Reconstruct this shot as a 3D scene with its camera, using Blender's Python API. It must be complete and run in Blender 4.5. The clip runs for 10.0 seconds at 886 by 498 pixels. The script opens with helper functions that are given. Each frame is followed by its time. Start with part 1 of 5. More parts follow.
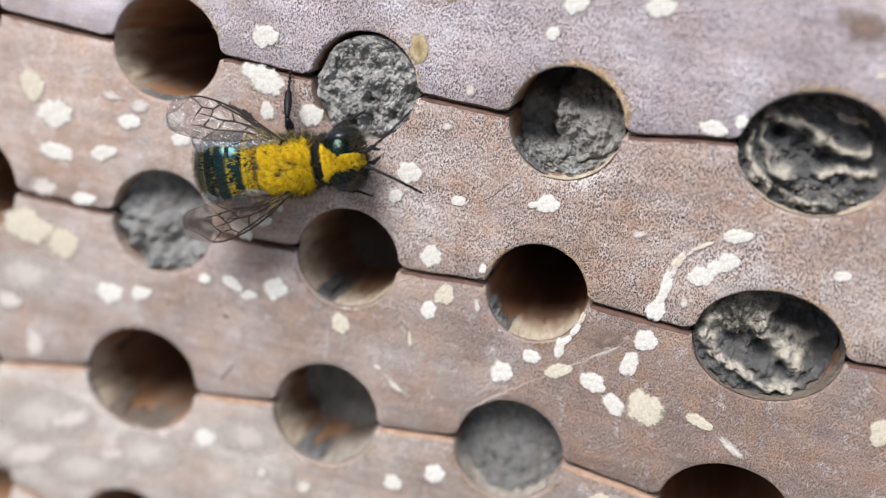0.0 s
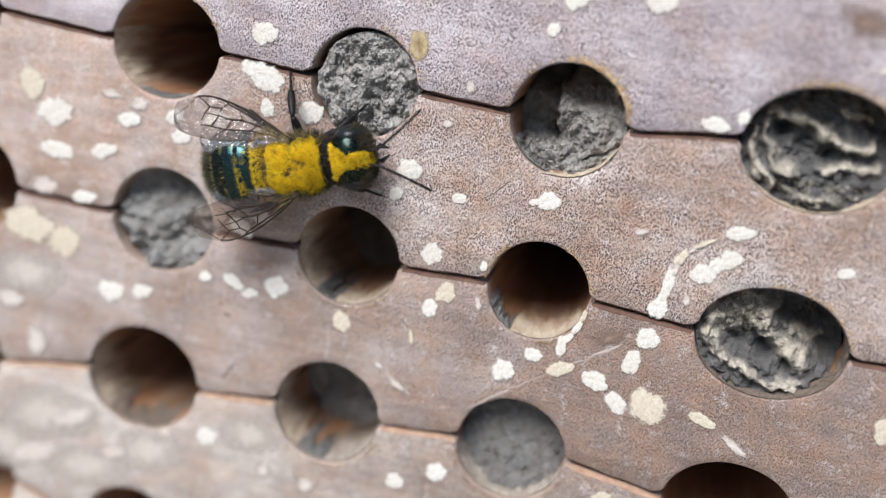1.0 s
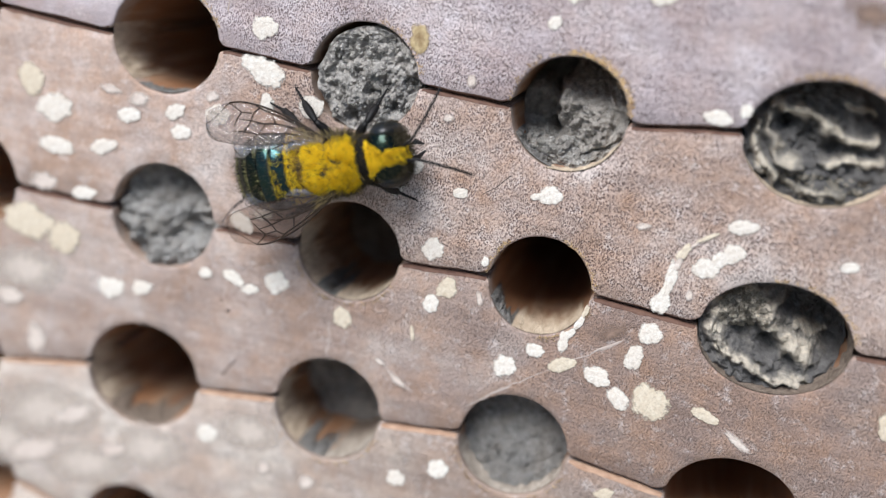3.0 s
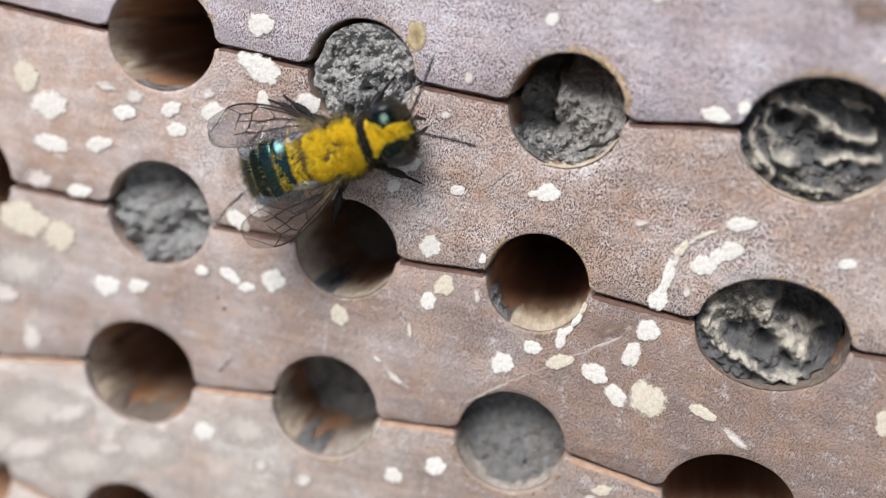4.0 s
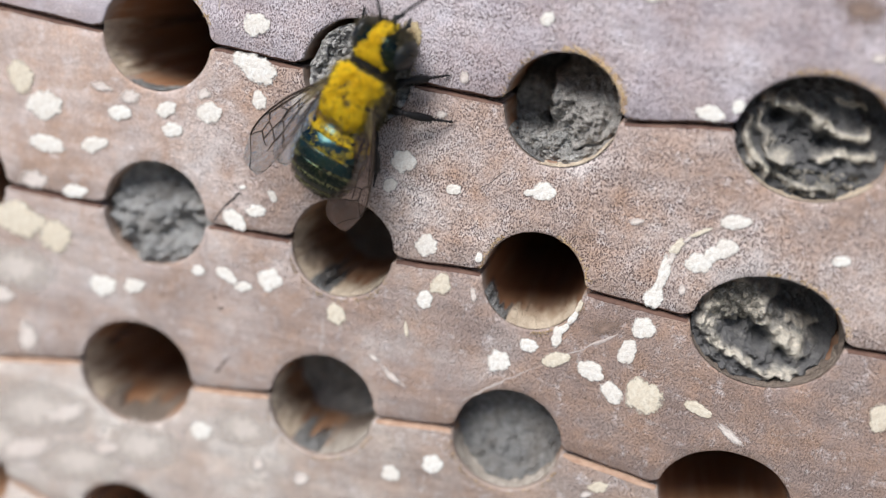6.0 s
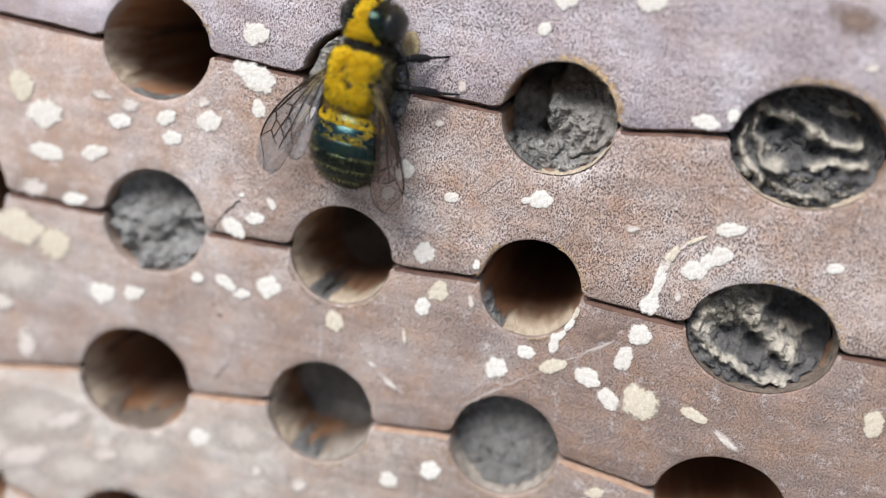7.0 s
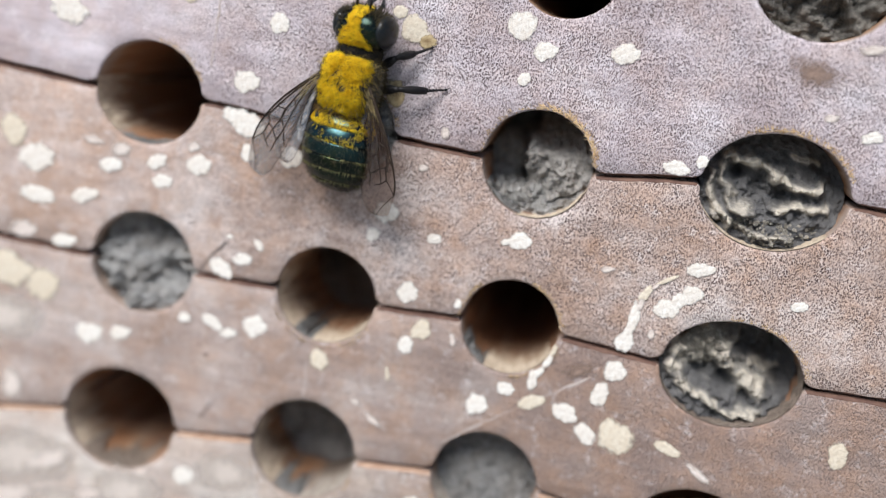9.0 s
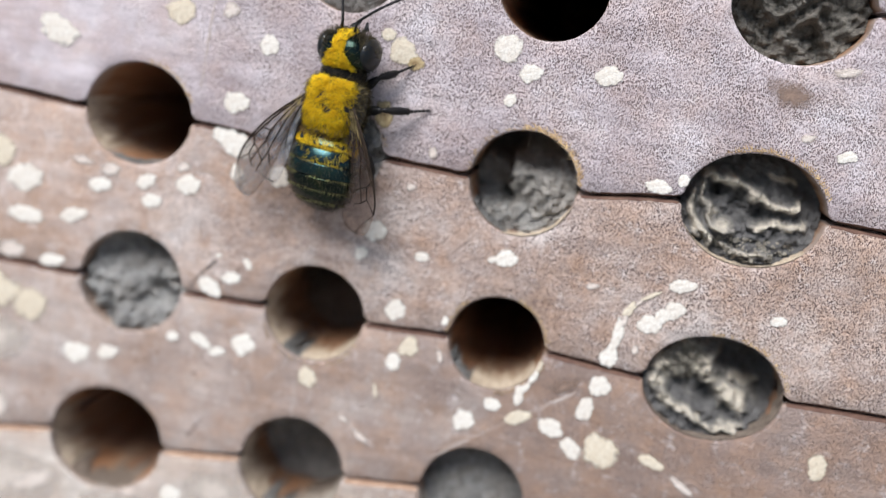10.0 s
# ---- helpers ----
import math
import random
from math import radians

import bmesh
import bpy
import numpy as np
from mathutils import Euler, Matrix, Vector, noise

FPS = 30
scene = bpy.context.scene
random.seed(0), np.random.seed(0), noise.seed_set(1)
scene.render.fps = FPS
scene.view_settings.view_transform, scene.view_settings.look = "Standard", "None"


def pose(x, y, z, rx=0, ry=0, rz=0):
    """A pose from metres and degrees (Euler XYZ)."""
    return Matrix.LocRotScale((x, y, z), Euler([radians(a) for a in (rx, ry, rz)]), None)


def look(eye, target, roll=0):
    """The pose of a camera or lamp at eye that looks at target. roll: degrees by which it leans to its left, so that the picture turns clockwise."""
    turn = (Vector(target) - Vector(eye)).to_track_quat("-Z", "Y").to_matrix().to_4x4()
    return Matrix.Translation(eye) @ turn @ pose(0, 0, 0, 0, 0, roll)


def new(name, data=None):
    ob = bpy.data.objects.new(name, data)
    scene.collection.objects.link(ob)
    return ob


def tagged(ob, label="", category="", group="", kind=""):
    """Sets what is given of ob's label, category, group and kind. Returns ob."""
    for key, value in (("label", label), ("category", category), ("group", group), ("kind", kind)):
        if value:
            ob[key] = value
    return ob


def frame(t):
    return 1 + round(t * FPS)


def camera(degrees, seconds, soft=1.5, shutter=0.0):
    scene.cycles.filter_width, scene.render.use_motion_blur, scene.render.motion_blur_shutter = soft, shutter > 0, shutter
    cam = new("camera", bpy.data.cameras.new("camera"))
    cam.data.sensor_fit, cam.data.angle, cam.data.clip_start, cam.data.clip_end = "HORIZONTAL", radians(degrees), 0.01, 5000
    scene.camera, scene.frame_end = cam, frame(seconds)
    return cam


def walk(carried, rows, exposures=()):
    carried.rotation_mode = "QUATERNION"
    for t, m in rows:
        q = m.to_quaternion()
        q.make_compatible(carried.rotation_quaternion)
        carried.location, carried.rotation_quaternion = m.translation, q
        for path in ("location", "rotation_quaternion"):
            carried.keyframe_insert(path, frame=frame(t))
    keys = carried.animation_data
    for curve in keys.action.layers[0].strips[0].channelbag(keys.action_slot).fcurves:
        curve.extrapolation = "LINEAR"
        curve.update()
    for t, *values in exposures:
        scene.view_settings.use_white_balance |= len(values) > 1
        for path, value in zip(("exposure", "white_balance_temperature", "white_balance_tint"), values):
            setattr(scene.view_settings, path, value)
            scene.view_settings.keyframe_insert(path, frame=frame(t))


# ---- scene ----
MM = 0.001

# ---- camera ----
cam = camera(46.0, 10.0, soft=1.25)
cam.data.dof.use_dof = True
cam.data.dof.focus_distance = 0.0732
cam.data.dof.aperture_fstop = 11.0
ROWS = [
    (0, 0.03645, -0.07109, 0.08515, 73.767, -7.614, 13.297),
    (0.5, 0.03678, -0.07081, 0.08522, 73.579, -7.507, 13.541),
    (1, 0.03688, -0.07055, 0.08531, 73.433, -7.386, 13.731),
    (1.5, 0.03708, -0.07052, 0.08515, 73.502, -7.344, 13.953),
    (2, 0.03676, -0.07037, 0.08520, 73.332, -7.305, 13.728),
    (2.5, 0.03710, -0.07034, 0.08460, 73.696, -7.293, 13.945),
    (4, 0.03664, -0.07017, 0.08485, 73.286, -7.203, 13.423),
    (4.5, 0.03662, -0.07017, 0.08482, 73.288, -7.173, 13.360),
    (5, 0.03668, -0.07017, 0.08491, 73.203, -7.060, 13.313),
    (5.5, 0.03650, -0.07022, 0.08512, 73.053, -7.044, 13.120),
    (7, 0.03605, -0.07113, 0.08511, 73.663, -7.230, 12.491),
    (7.5, 0.03613, -0.07165, 0.08500, 74.278, -7.379, 12.328),
    (8, 0.03566, -0.07284, 0.08515, 75.063, -7.553, 11.551),
    (8.5, 0.03568, -0.07384, 0.08478, 76.156, -7.722, 11.235),
    (9, 0.03500, -0.07442, 0.08478, 76.828, -7.897, 10.318),
    (9.5, 0.03498, -0.07521, 0.08425, 77.892, -7.992, 9.739),
    (10, 0.03382, -0.07606, 0.08425, 78.524, -8.118, 8.514),
]
walk(cam, [(t, pose(x, y, z, rx, ry, rz)) for t, x, y, z, rx, ry, rz in ROWS], ((0.0, -0.04, 6180, 11), (10.0, -0.04, 6180, 11)))

# ---- light: bright overcast sky, the sun a wide soft patch up and to one side ----
SUN_EL, SUN_AZ = radians(51), radians(200)
world = bpy.data.worlds.new("world")
scene.world = world
world.use_nodes = True
wn = world.node_tree
sky = wn.nodes.new("ShaderNodeTexSky")
sky.sky_type, sky.sun_disc, sky.sun_elevation, sky.sun_rotation = "NISHITA", False, SUN_EL, SUN_AZ
wn.links.new(sky.outputs[0], wn.nodes["Background"].inputs[0])
wn.nodes["Background"].inputs[1].default_value = 0.09
sun_dir = Vector((math.sin(SUN_AZ) * math.cos(SUN_EL), math.cos(SUN_AZ) * math.cos(SUN_EL), math.sin(SUN_EL)))
sun = new("sun", bpy.data.lights.new("sun", "SUN"))
sun.data.energy, sun.data.angle, sun.data.color = 5.4, radians(34), (1.0, 0.975, 0.94)
sun.matrix_world = look(sun_dir * 3, (0, 0, 0))


# ---- material helpers ----
class Mat:
    """A node material with millimetre coordinates."""

    def __init__(self, name, rough=0.7, metal=0.0, spec=0.5):
        self.m = bpy.data.materials.new(name)
        self.m.use_nodes = True
        self.nt = self.m.node_tree
        self.b = self.nt.nodes["Principled BSDF"]
        self.b.inputs["Roughness"].default_value = rough
        self.b.inputs["Metallic"].default_value = metal
        self.b.inputs["Specular IOR Level"].default_value = spec
        tc = self.nt.nodes.new("ShaderNodeTexCoord")
        mp = self.nt.nodes.new("ShaderNodeMapping")
        mp.inputs["Scale"].default_value = (1000, 1000, 1000)
        self.nt.links.new(tc.outputs["Object"], mp.inputs[0])
        self.co = mp.outputs[0]

    def put(self, a, b):
        self.nt.links.new(a, b)

    def scaled(self, sx, sy, sz, rot=(0, 0, 0)):
        mp = self.nt.nodes.new("ShaderNodeMapping")
        mp.inputs["Scale"].default_value = (sx, sy, sz)
        mp.inputs["Rotation"].default_value = rot
        self.put(self.co, mp.inputs[0])
        return mp.outputs[0]

    def noise(self, scale, detail=4, rough=0.55, co=None, dist=0.0):
        n = self.nt.nodes.new("ShaderNodeTexNoise")
        n.inputs["Scale"].default_value, n.inputs["Detail"].default_value = scale, detail
        n.inputs["Roughness"].default_value, n.inputs["Distortion"].default_value = rough, dist
        self.put(co or self.co, n.inputs["Vector"])
        return n.outputs["Fac"]

    def voronoi(self, scale, co=None, rand=1.0):
        n = self.nt.nodes.new("ShaderNodeTexVoronoi")
        n.inputs["Scale"].default_value = scale
        n.inputs["Randomness"].default_value = rand
        self.put(co or self.co, n.inputs["Vector"])
        return n

    def ramp(self, fac, stops):
        r = self.nt.nodes.new("ShaderNodeValToRGB")
        el = r.color_ramp.elements
        while len(el) < len(stops):
            el.new(0.5)
        for e, (p, c) in zip(el, stops):
            e.position = p
            e.color = (c, c, c, 1) if isinstance(c, (int, float)) else (*c, 1)
        self.put(fac, r.inputs[0])
        return r.outputs[0]

    def mix(self, fac, a, b, kind="MIX"):
        n = self.nt.nodes.new("ShaderNodeMix")
        n.data_type, n.blend_type = "RGBA", kind
        for s, v in ((n.inputs[0], fac), (n.inputs[6], a), (n.inputs[7], b)):
            if isinstance(v, (int, float)):
                s.default_value = v
            elif isinstance(v, tuple):
                s.default_value = (*v, 1)
            else:
                self.put(v, s)
        return n.outputs[2]

    def math(self, op, a, b=0.0):
        n = self.nt.nodes.new("ShaderNodeMath")
        n.operation = op
        for s, v in ((n.inputs[0], a), (n.inputs[1], b)):
            if isinstance(v, (int, float)):
                s.default_value = v
            else:
                self.put(v, s)
        return n.outputs[0]

    def random(self):
        return self.nt.nodes.new("ShaderNodeObjectInfo").outputs["Random"]

    def island(self):
        return self.nt.nodes.new("ShaderNodeNewGeometry").outputs["Random Per Island"]

    def color(self, c):
        if isinstance(c, tuple):
            self.b.inputs["Base Color"].default_value = (*c, 1)
        else:
            self.put(c, self.b.inputs["Base Color"])

    def bump(self, height, mm, strength=1.0, last=None):
        n = self.nt.nodes.new("ShaderNodeBump")
        n.inputs["Distance"].default_value = mm * MM
        n.inputs["Strength"].default_value = strength
        self.put(height, n.inputs["Height"])
        if last:
            self.put(last, n.inputs["Normal"])
        self.put(n.outputs[0], self.b.inputs["Normal"])
        return n.outputs[0]


def wood_end(name, lo, mid, hi, warmth, pores, sound=None, browned=None):
    """Sawn end grain: broad tone, growth bands, pale scuffs, and open pores.
    sound: the stretch of x over which closed grain opens into pores; browned: the stretch over which the base turns to
    brown, and that brown."""
    m = Mat(name, 0.72, spec=0.35)
    base = m.ramp(m.noise(0.13, 5, 0.6), [(0.34, lo), (0.5, mid), (0.64, hi)])
    split = m.nt.nodes.new("ShaderNodeSeparateXYZ")
    m.put(m.co, split.inputs[0])
    def along(x0, x1, ragged):
        share = m.math("MULTIPLY", m.math("SUBTRACT", split.outputs[0], x0), 1 / (x1 - x0))
        return m.ramp(m.math("ADD", share, m.math("MULTIPLY", m.math("SUBTRACT", m.noise(0.16, 6, 0.65), 0.5), ragged)), [(0.0, 0.0), (1.0, 1.0)])
    if browned:
        base = m.mix(m.math("MULTIPLY", along(*browned[0], 1.6), 0.75), base, browned[1])
    warm = m.ramp(m.noise(0.3, 6, 0.65), [(0.42, 0.0), (0.66, 1.0)])
    base = m.mix(m.math("MULTIPLY", warm, warmth), base, (0.46, 0.27, 0.16))
    rings = m.noise(0.6, 4, 0.6, m.scaled(0.35, 0.35, 2.0, (0, 0.45, 0)))
    base = m.mix(0.5, base, m.ramp(rings, [(0.32, 0.6), (0.68, 1.12)]), "MULTIPLY")
    pale = m.ramp(m.noise(0.9, 8, 0.75), [(0.53, 0.0), (0.75, 1.0)])
    base = m.mix(m.math("MULTIPLY", pale, 0.65), base, (0.80, 0.74, 0.72))
    fine = m.ramp(m.noise(7, 5, 0.8), [(0.32, 0.62), (0.68, 1.46)])
    base = m.mix(0.75, base, fine, "MULTIPLY")
    # pores: two sizes, some cells empty, sunken and dark
    flat = m.scaled(1.0, 1.0, 1.0, (radians(90), 0, 0))
    warp = m.nt.nodes.new("ShaderNodeVectorMath")
    warp.operation = "ADD"
    wob = m.nt.nodes.new("ShaderNodeTexNoise")
    wob.inputs["Scale"].default_value = 3.2
    wob.inputs["Detail"].default_value = 4
    m.put(flat, wob.inputs["Vector"])
    wsc = m.nt.nodes.new("ShaderNodeVectorMath")
    wsc.operation = "SCALE"
    wsc.inputs[3].default_value = 0.09
    m.put(wob.outputs["Color"], wsc.inputs[0])
    m.put(flat, warp.inputs[0])
    m.put(wsc.outputs[0], warp.inputs[1])
    total = None
    for scale, size, turn, share in ((3.9, 0.31, 0.75, 0.06), (6.4, 0.36, 0.6, 0.08)):
        st = m.nt.nodes.new("ShaderNodeMapping")
        st.inputs["Rotation"].default_value = (0, 0, turn)
        st.inputs["Scale"].default_value = (1.35, 0.75, 1)
        m.put(warp.outputs[0], st.inputs[0])
        v = m.voronoi(scale, st.outputs[0])
        v.voronoi_dimensions = "2D"
        hole = m.ramp(v.outputs["Distance"], [(size * 0.45, 1.0), (size, 0.0)])
        sep = m.nt.nodes.new("ShaderNodeSeparateColor")
        m.put(v.outputs["Color"], sep.inputs[0])
        some = m.ramp(sep.outputs[0], [(share - 0.05, 0.0), (share + 0.2, 1.0)])
        one = m.math("MULTIPLY", hole, some)
        total = one if total is None else m.math("MAXIMUM", total, one)
    keep = m.ramp(m.noise(0.9, 7, 0.75), [(0.35, 0.18), (0.58, 1.0)])
    keep = m.math("MULTIPLY", keep, m.ramp(m.noise(0.22, 4, 0.6, m.scaled(0.6, 1.0, 1.6, (0, 0.3, 0))), [(0.36, 0.6), (0.56, 1.0)]))
    pore = m.math("MULTIPLY", total, keep)
    if sound:
        pore = m.math("MULTIPLY", pore, m.ramp(along(*sound, 1.2), [(0.0, 0.12), (1.0, 1.0)]))
    base = m.mix(m.math("MULTIPLY", pore, pores), base, (0.085, 0.045, 0.041))
    m.color(base)
    n1 = m.bump(m.noise(6, 7, 0.75), 0.07, 0.8)
    m.bump(m.math("SUBTRACT", 1.0, pore), 0.09, 0.9, n1)
    return m.m


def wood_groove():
    m = Mat("shaded_planed_groove_wood", 0.6, spec=0.4)
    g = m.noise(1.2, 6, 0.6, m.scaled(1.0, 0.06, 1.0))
    # planed wood browns, dimmed and reddened for the deep shade inside the tunnels
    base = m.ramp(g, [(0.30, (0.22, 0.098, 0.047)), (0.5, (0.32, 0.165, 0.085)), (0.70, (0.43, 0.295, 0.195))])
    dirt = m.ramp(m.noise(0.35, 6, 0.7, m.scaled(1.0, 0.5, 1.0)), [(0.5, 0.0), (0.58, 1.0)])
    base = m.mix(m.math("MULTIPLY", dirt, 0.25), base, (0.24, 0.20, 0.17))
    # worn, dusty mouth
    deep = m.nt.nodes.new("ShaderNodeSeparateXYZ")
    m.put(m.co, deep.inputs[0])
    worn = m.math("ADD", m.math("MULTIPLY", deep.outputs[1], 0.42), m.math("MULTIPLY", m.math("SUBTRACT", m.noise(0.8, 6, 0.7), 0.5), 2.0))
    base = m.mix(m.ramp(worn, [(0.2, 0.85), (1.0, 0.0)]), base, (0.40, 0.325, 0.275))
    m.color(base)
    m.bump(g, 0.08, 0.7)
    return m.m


def mud(name, dark, light, rough=0.9):
    m = Mat(name, rough, spec=0.25)
    c = m.ramp(m.noise(1.8, 8, 0.7), [(0.28, dark), (0.7, light)])
    spec = m.ramp(m.noise(6, 3, 0.6), [(0.3, 0.62), (0.65, 1.1)])
    c = m.mix(0.5, c, spec, "MULTIPLY")
    isl = m.island()
    c = m.mix(0.35, c, m.ramp(isl, [(0.0, 0.6), (1.0, 1.2)]), "MULTIPLY")
    c = m.mix(m.ramp(m.noise(0.7, 4, 0.6), [(0.45, 0.0), (0.7, 0.35)]), c, (0.30, 0.25, 0.20))
    m.color(c)
    n1 = m.bump(m.noise(3.5, 8, 0.75), 0.22, 0.9)
    m.bump(m.noise(14, 4, 0.7), 0.05, 0.8, n1)
    return m.m


def lit_dust(name, dark, light, wood):
    """A pale dusty film with light painted in at a tunnel's mouth, fading inwards to the brown wood."""
    m = Mat(name, 0.85, spec=0.25)
    c = m.ramp(m.noise(1.8, 8, 0.7, m.scaled(1.0, 0.3, 1.0)), [(0.28, dark), (0.7, light)])
    deep = m.nt.nodes.new("ShaderNodeSeparateXYZ")
    m.put(m.co, deep.inputs[0])
    # painted falloff of light: cream gives way to brown with depth
    thin = m.math("ADD", m.math("MULTIPLY", deep.outputs[1], 0.16), m.math("MULTIPLY", m.math("SUBTRACT", m.noise(1.0, 6, 0.7, m.scaled(1.6, 0.25, 1.6)), 0.5), 1.5))
    m.color(m.mix(m.ramp(thin, [(0.25, 0.0), (0.95, 0.95)]), c, wood))
    n1 = m.bump(m.noise(3.5, 8, 0.75), 0.14, 0.9)
    m.bump(m.noise(14, 4, 0.7), 0.04, 0.8, n1)
    return m.m


def streaked_mud(name, dark, light):
    """Grey mud with pale dried ridges (the point attribute "pale")."""
    m = Mat(name, 0.9, spec=0.25)
    tone = m.ramp(m.noise(1.8, 8, 0.7), [(0.3, 0.55), (0.7, 1.2)])
    at = m.nt.nodes.new("ShaderNodeAttribute")
    at.attribute_name = "pale"
    body = m.math("ADD", at.outputs["Fac"], m.math("MULTIPLY", m.noise(2.6, 7, 0.75), 0.75))
    c = m.mix(m.ramp(body, [(0.42, 0.0), (0.62, 0.22), (1.15, 1.0)]), dark, light)
    m.color(m.mix(0.8, c, tone, "MULTIPLY"))
    n1 = m.bump(m.noise(3.5, 8, 0.75), 0.22, 0.9)
    m.bump(m.noise(14, 4, 0.7), 0.05, 0.8, n1)
    return m.m


def splatter(name, light, tint, solid, soft=0.2, core=None):
    """Chalky crust that breaks up towards its rim."""
    m = Mat(name, 0.88, spec=0.2)
    c = m.ramp(m.noise(2.2, 6, 0.65), [(0.3, tint), (0.62, light)])
    c = m.mix(m.math("MULTIPLY", m.random(), 0.4), c, tint)
    crack = m.ramp(m.noise(5, 7, 0.8), [(0.34, 0.6), (0.5, 1.0)])
    c = m.mix(0.6, c, crack, "MULTIPLY")
    rim = m.nt.nodes.new("ShaderNodeAttribute")
    rim.attribute_name = "rim"
    if core:
        c = m.mix(m.ramp(m.math("ADD", rim.outputs["Fac"], m.math("MULTIPLY", m.noise(2.0, 5, 0.6), 0.5)), [(0.3, 0.8), (0.95, 0.0)]), c, core)
    m.color(c)
    m.bump(m.noise(5, 7, 0.75), 0.07, 0.9)
    body = m.math("ADD", m.math("SUBTRACT", solid + 0.09, rim.outputs["Fac"]), m.math("MULTIPLY", m.noise(1.6, 5, 0.6), 1.15))
    alpha = m.ramp(body, [(0.65 - soft / 2, 0.0), (0.65 + soft / 2, 1.0)])
    tr = m.nt.nodes.new("ShaderNodeBsdfTransparent")
    mx = m.nt.nodes.new("ShaderNodeMixShader")
    m.put(alpha, mx.inputs[0])
    m.put(tr.outputs[0], mx.inputs[1])
    m.put(m.b.outputs[0], mx.inputs[2])
    m.put(mx.outputs[0], m.nt.nodes["Material Output"].inputs[0])
    return m.m


def plain(name, c1, c2, scale, rough, metal=0.0, spec=0.5, bump=0.0, bscale=None):
    m = Mat(name, rough, metal, spec)
    m.color(m.ramp(m.noise(scale, 5, 0.6), [(0.3, c1), (0.7, c2)]))
    if bump:
        m.bump(m.noise(bscale or scale, 5, 0.65), bump, 0.8)
    return m.m


WOOD = wood_end("end_grain_wood", (0.38, 0.285, 0.235), (0.52, 0.415, 0.365), (0.66, 0.575, 0.53), 0.6, 1.0, sound=(-4, 11))
# upper trays: the lilac cast of reflected sky is mixed into the wood
WOOD_SKY_TINT = wood_end("sky_tinted_end_grain_wood", (0.45, 0.375, 0.385), (0.57, 0.495, 0.51), (0.68, 0.62, 0.64), 0.3, 0.88, sound=(-6, 10))
WOOD_SMOOTH = wood_end("worn_end_grain_wood", (0.38, 0.295, 0.255), (0.50, 0.405, 0.36), (0.63, 0.555, 0.51), 0.5, 0.26, browned=((8, 34), (0.235, 0.165, 0.135)))
# lower trays: bleached wood, lightened further to hold the highlight there
WOOD_PALE = wood_end("bleached_lit_end_grain_wood", (0.50, 0.41, 0.355), (0.63, 0.545, 0.48), (0.74, 0.675, 0.60), 0.35, 0.3, browned=((0, 30), (0.27, 0.20, 0.165)))
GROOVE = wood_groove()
# orange-brown puts the warm light on the chamfered lips into the colour
EDGE = plain("lit_wood_edge", (0.28, 0.16, 0.10), (0.46, 0.31, 0.215), 1.2, 0.8, bump=0.05, bscale=8)
# joint edges: the gap's shade and reddish bounced light are in this brown
SEAM = plain("shaded_seam_wood", (0.075, 0.034, 0.024), (0.16, 0.088, 0.06), 1.2, 0.8, bump=0.05, bscale=8)
MUD_SLAB = mud("compact_grey_mud", (0.20, 0.186, 0.17), (0.66, 0.615, 0.555))
MUD_STREAK = streaked_mud("streaked_grey_and_cream_mud", (0.19, 0.183, 0.177), (0.78, 0.70, 0.575))
MUD_CREAM = mud("cream_streaked_mud", (0.20, 0.18, 0.15), (0.66, 0.60, 0.49))
MUD_GREY = mud("dry_grey_mud", (0.21, 0.20, 0.187), (0.84, 0.80, 0.745))
MUD_PALE = mud("pale_blue_grey_mud", (0.18, 0.176, 0.168), (0.50, 0.485, 0.46))
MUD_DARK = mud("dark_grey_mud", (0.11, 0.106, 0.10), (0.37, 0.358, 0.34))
# these creams carry the light on tunnel walls and floors
LIT_DUST_GREY = lit_dust("grey_beige_lit_dust", (0.25, 0.21, 0.17), (0.58, 0.51, 0.43), (0.19, 0.14, 0.105))
LIT_DUST = lit_dust("cream_lit_wood_dust", (0.42, 0.31, 0.21), (0.78, 0.66, 0.50), (0.28, 0.16, 0.092))
MUD_LIGHT = mud("pale_grey_mud", (0.34, 0.325, 0.30), (0.80, 0.77, 0.72))
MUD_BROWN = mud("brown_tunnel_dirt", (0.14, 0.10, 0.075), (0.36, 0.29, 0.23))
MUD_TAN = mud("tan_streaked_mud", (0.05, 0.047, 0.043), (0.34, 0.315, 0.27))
SPLAT = {
    "w": splatter("chalky_white_splatter", (0.85, 0.825, 0.76), (0.68, 0.60, 0.51), 0.90, 0.22),
    "c": splatter("cream_splatter", (0.75, 0.68, 0.55), (0.60, 0.50, 0.37), 0.88, 0.22),
    "p": splatter("faded_splatter", (0.74, 0.67, 0.60), (0.58, 0.48, 0.42), 0.70, 0.5),
    # bleached blotches with the brighter light of the left end painted in
    "b": splatter("bleached_lit_patch", (0.64, 0.57, 0.505), (0.56, 0.485, 0.42), 0.60, 1.1),
    "d": splatter("brown_stain", (0.30, 0.215, 0.17), (0.255, 0.175, 0.135), 0.40, 0.9),
    "t": splatter("tan_splatter", (0.58, 0.47, 0.28), (0.42, 0.31, 0.16), 0.85, 0.3, (0.20, 0.125, 0.06)),
}
GROUND = plain("weathered_paving", (0.16, 0.15, 0.14), (0.26, 0.25, 0.23), 0.02, 0.9, bump=2.0, bscale=0.05)


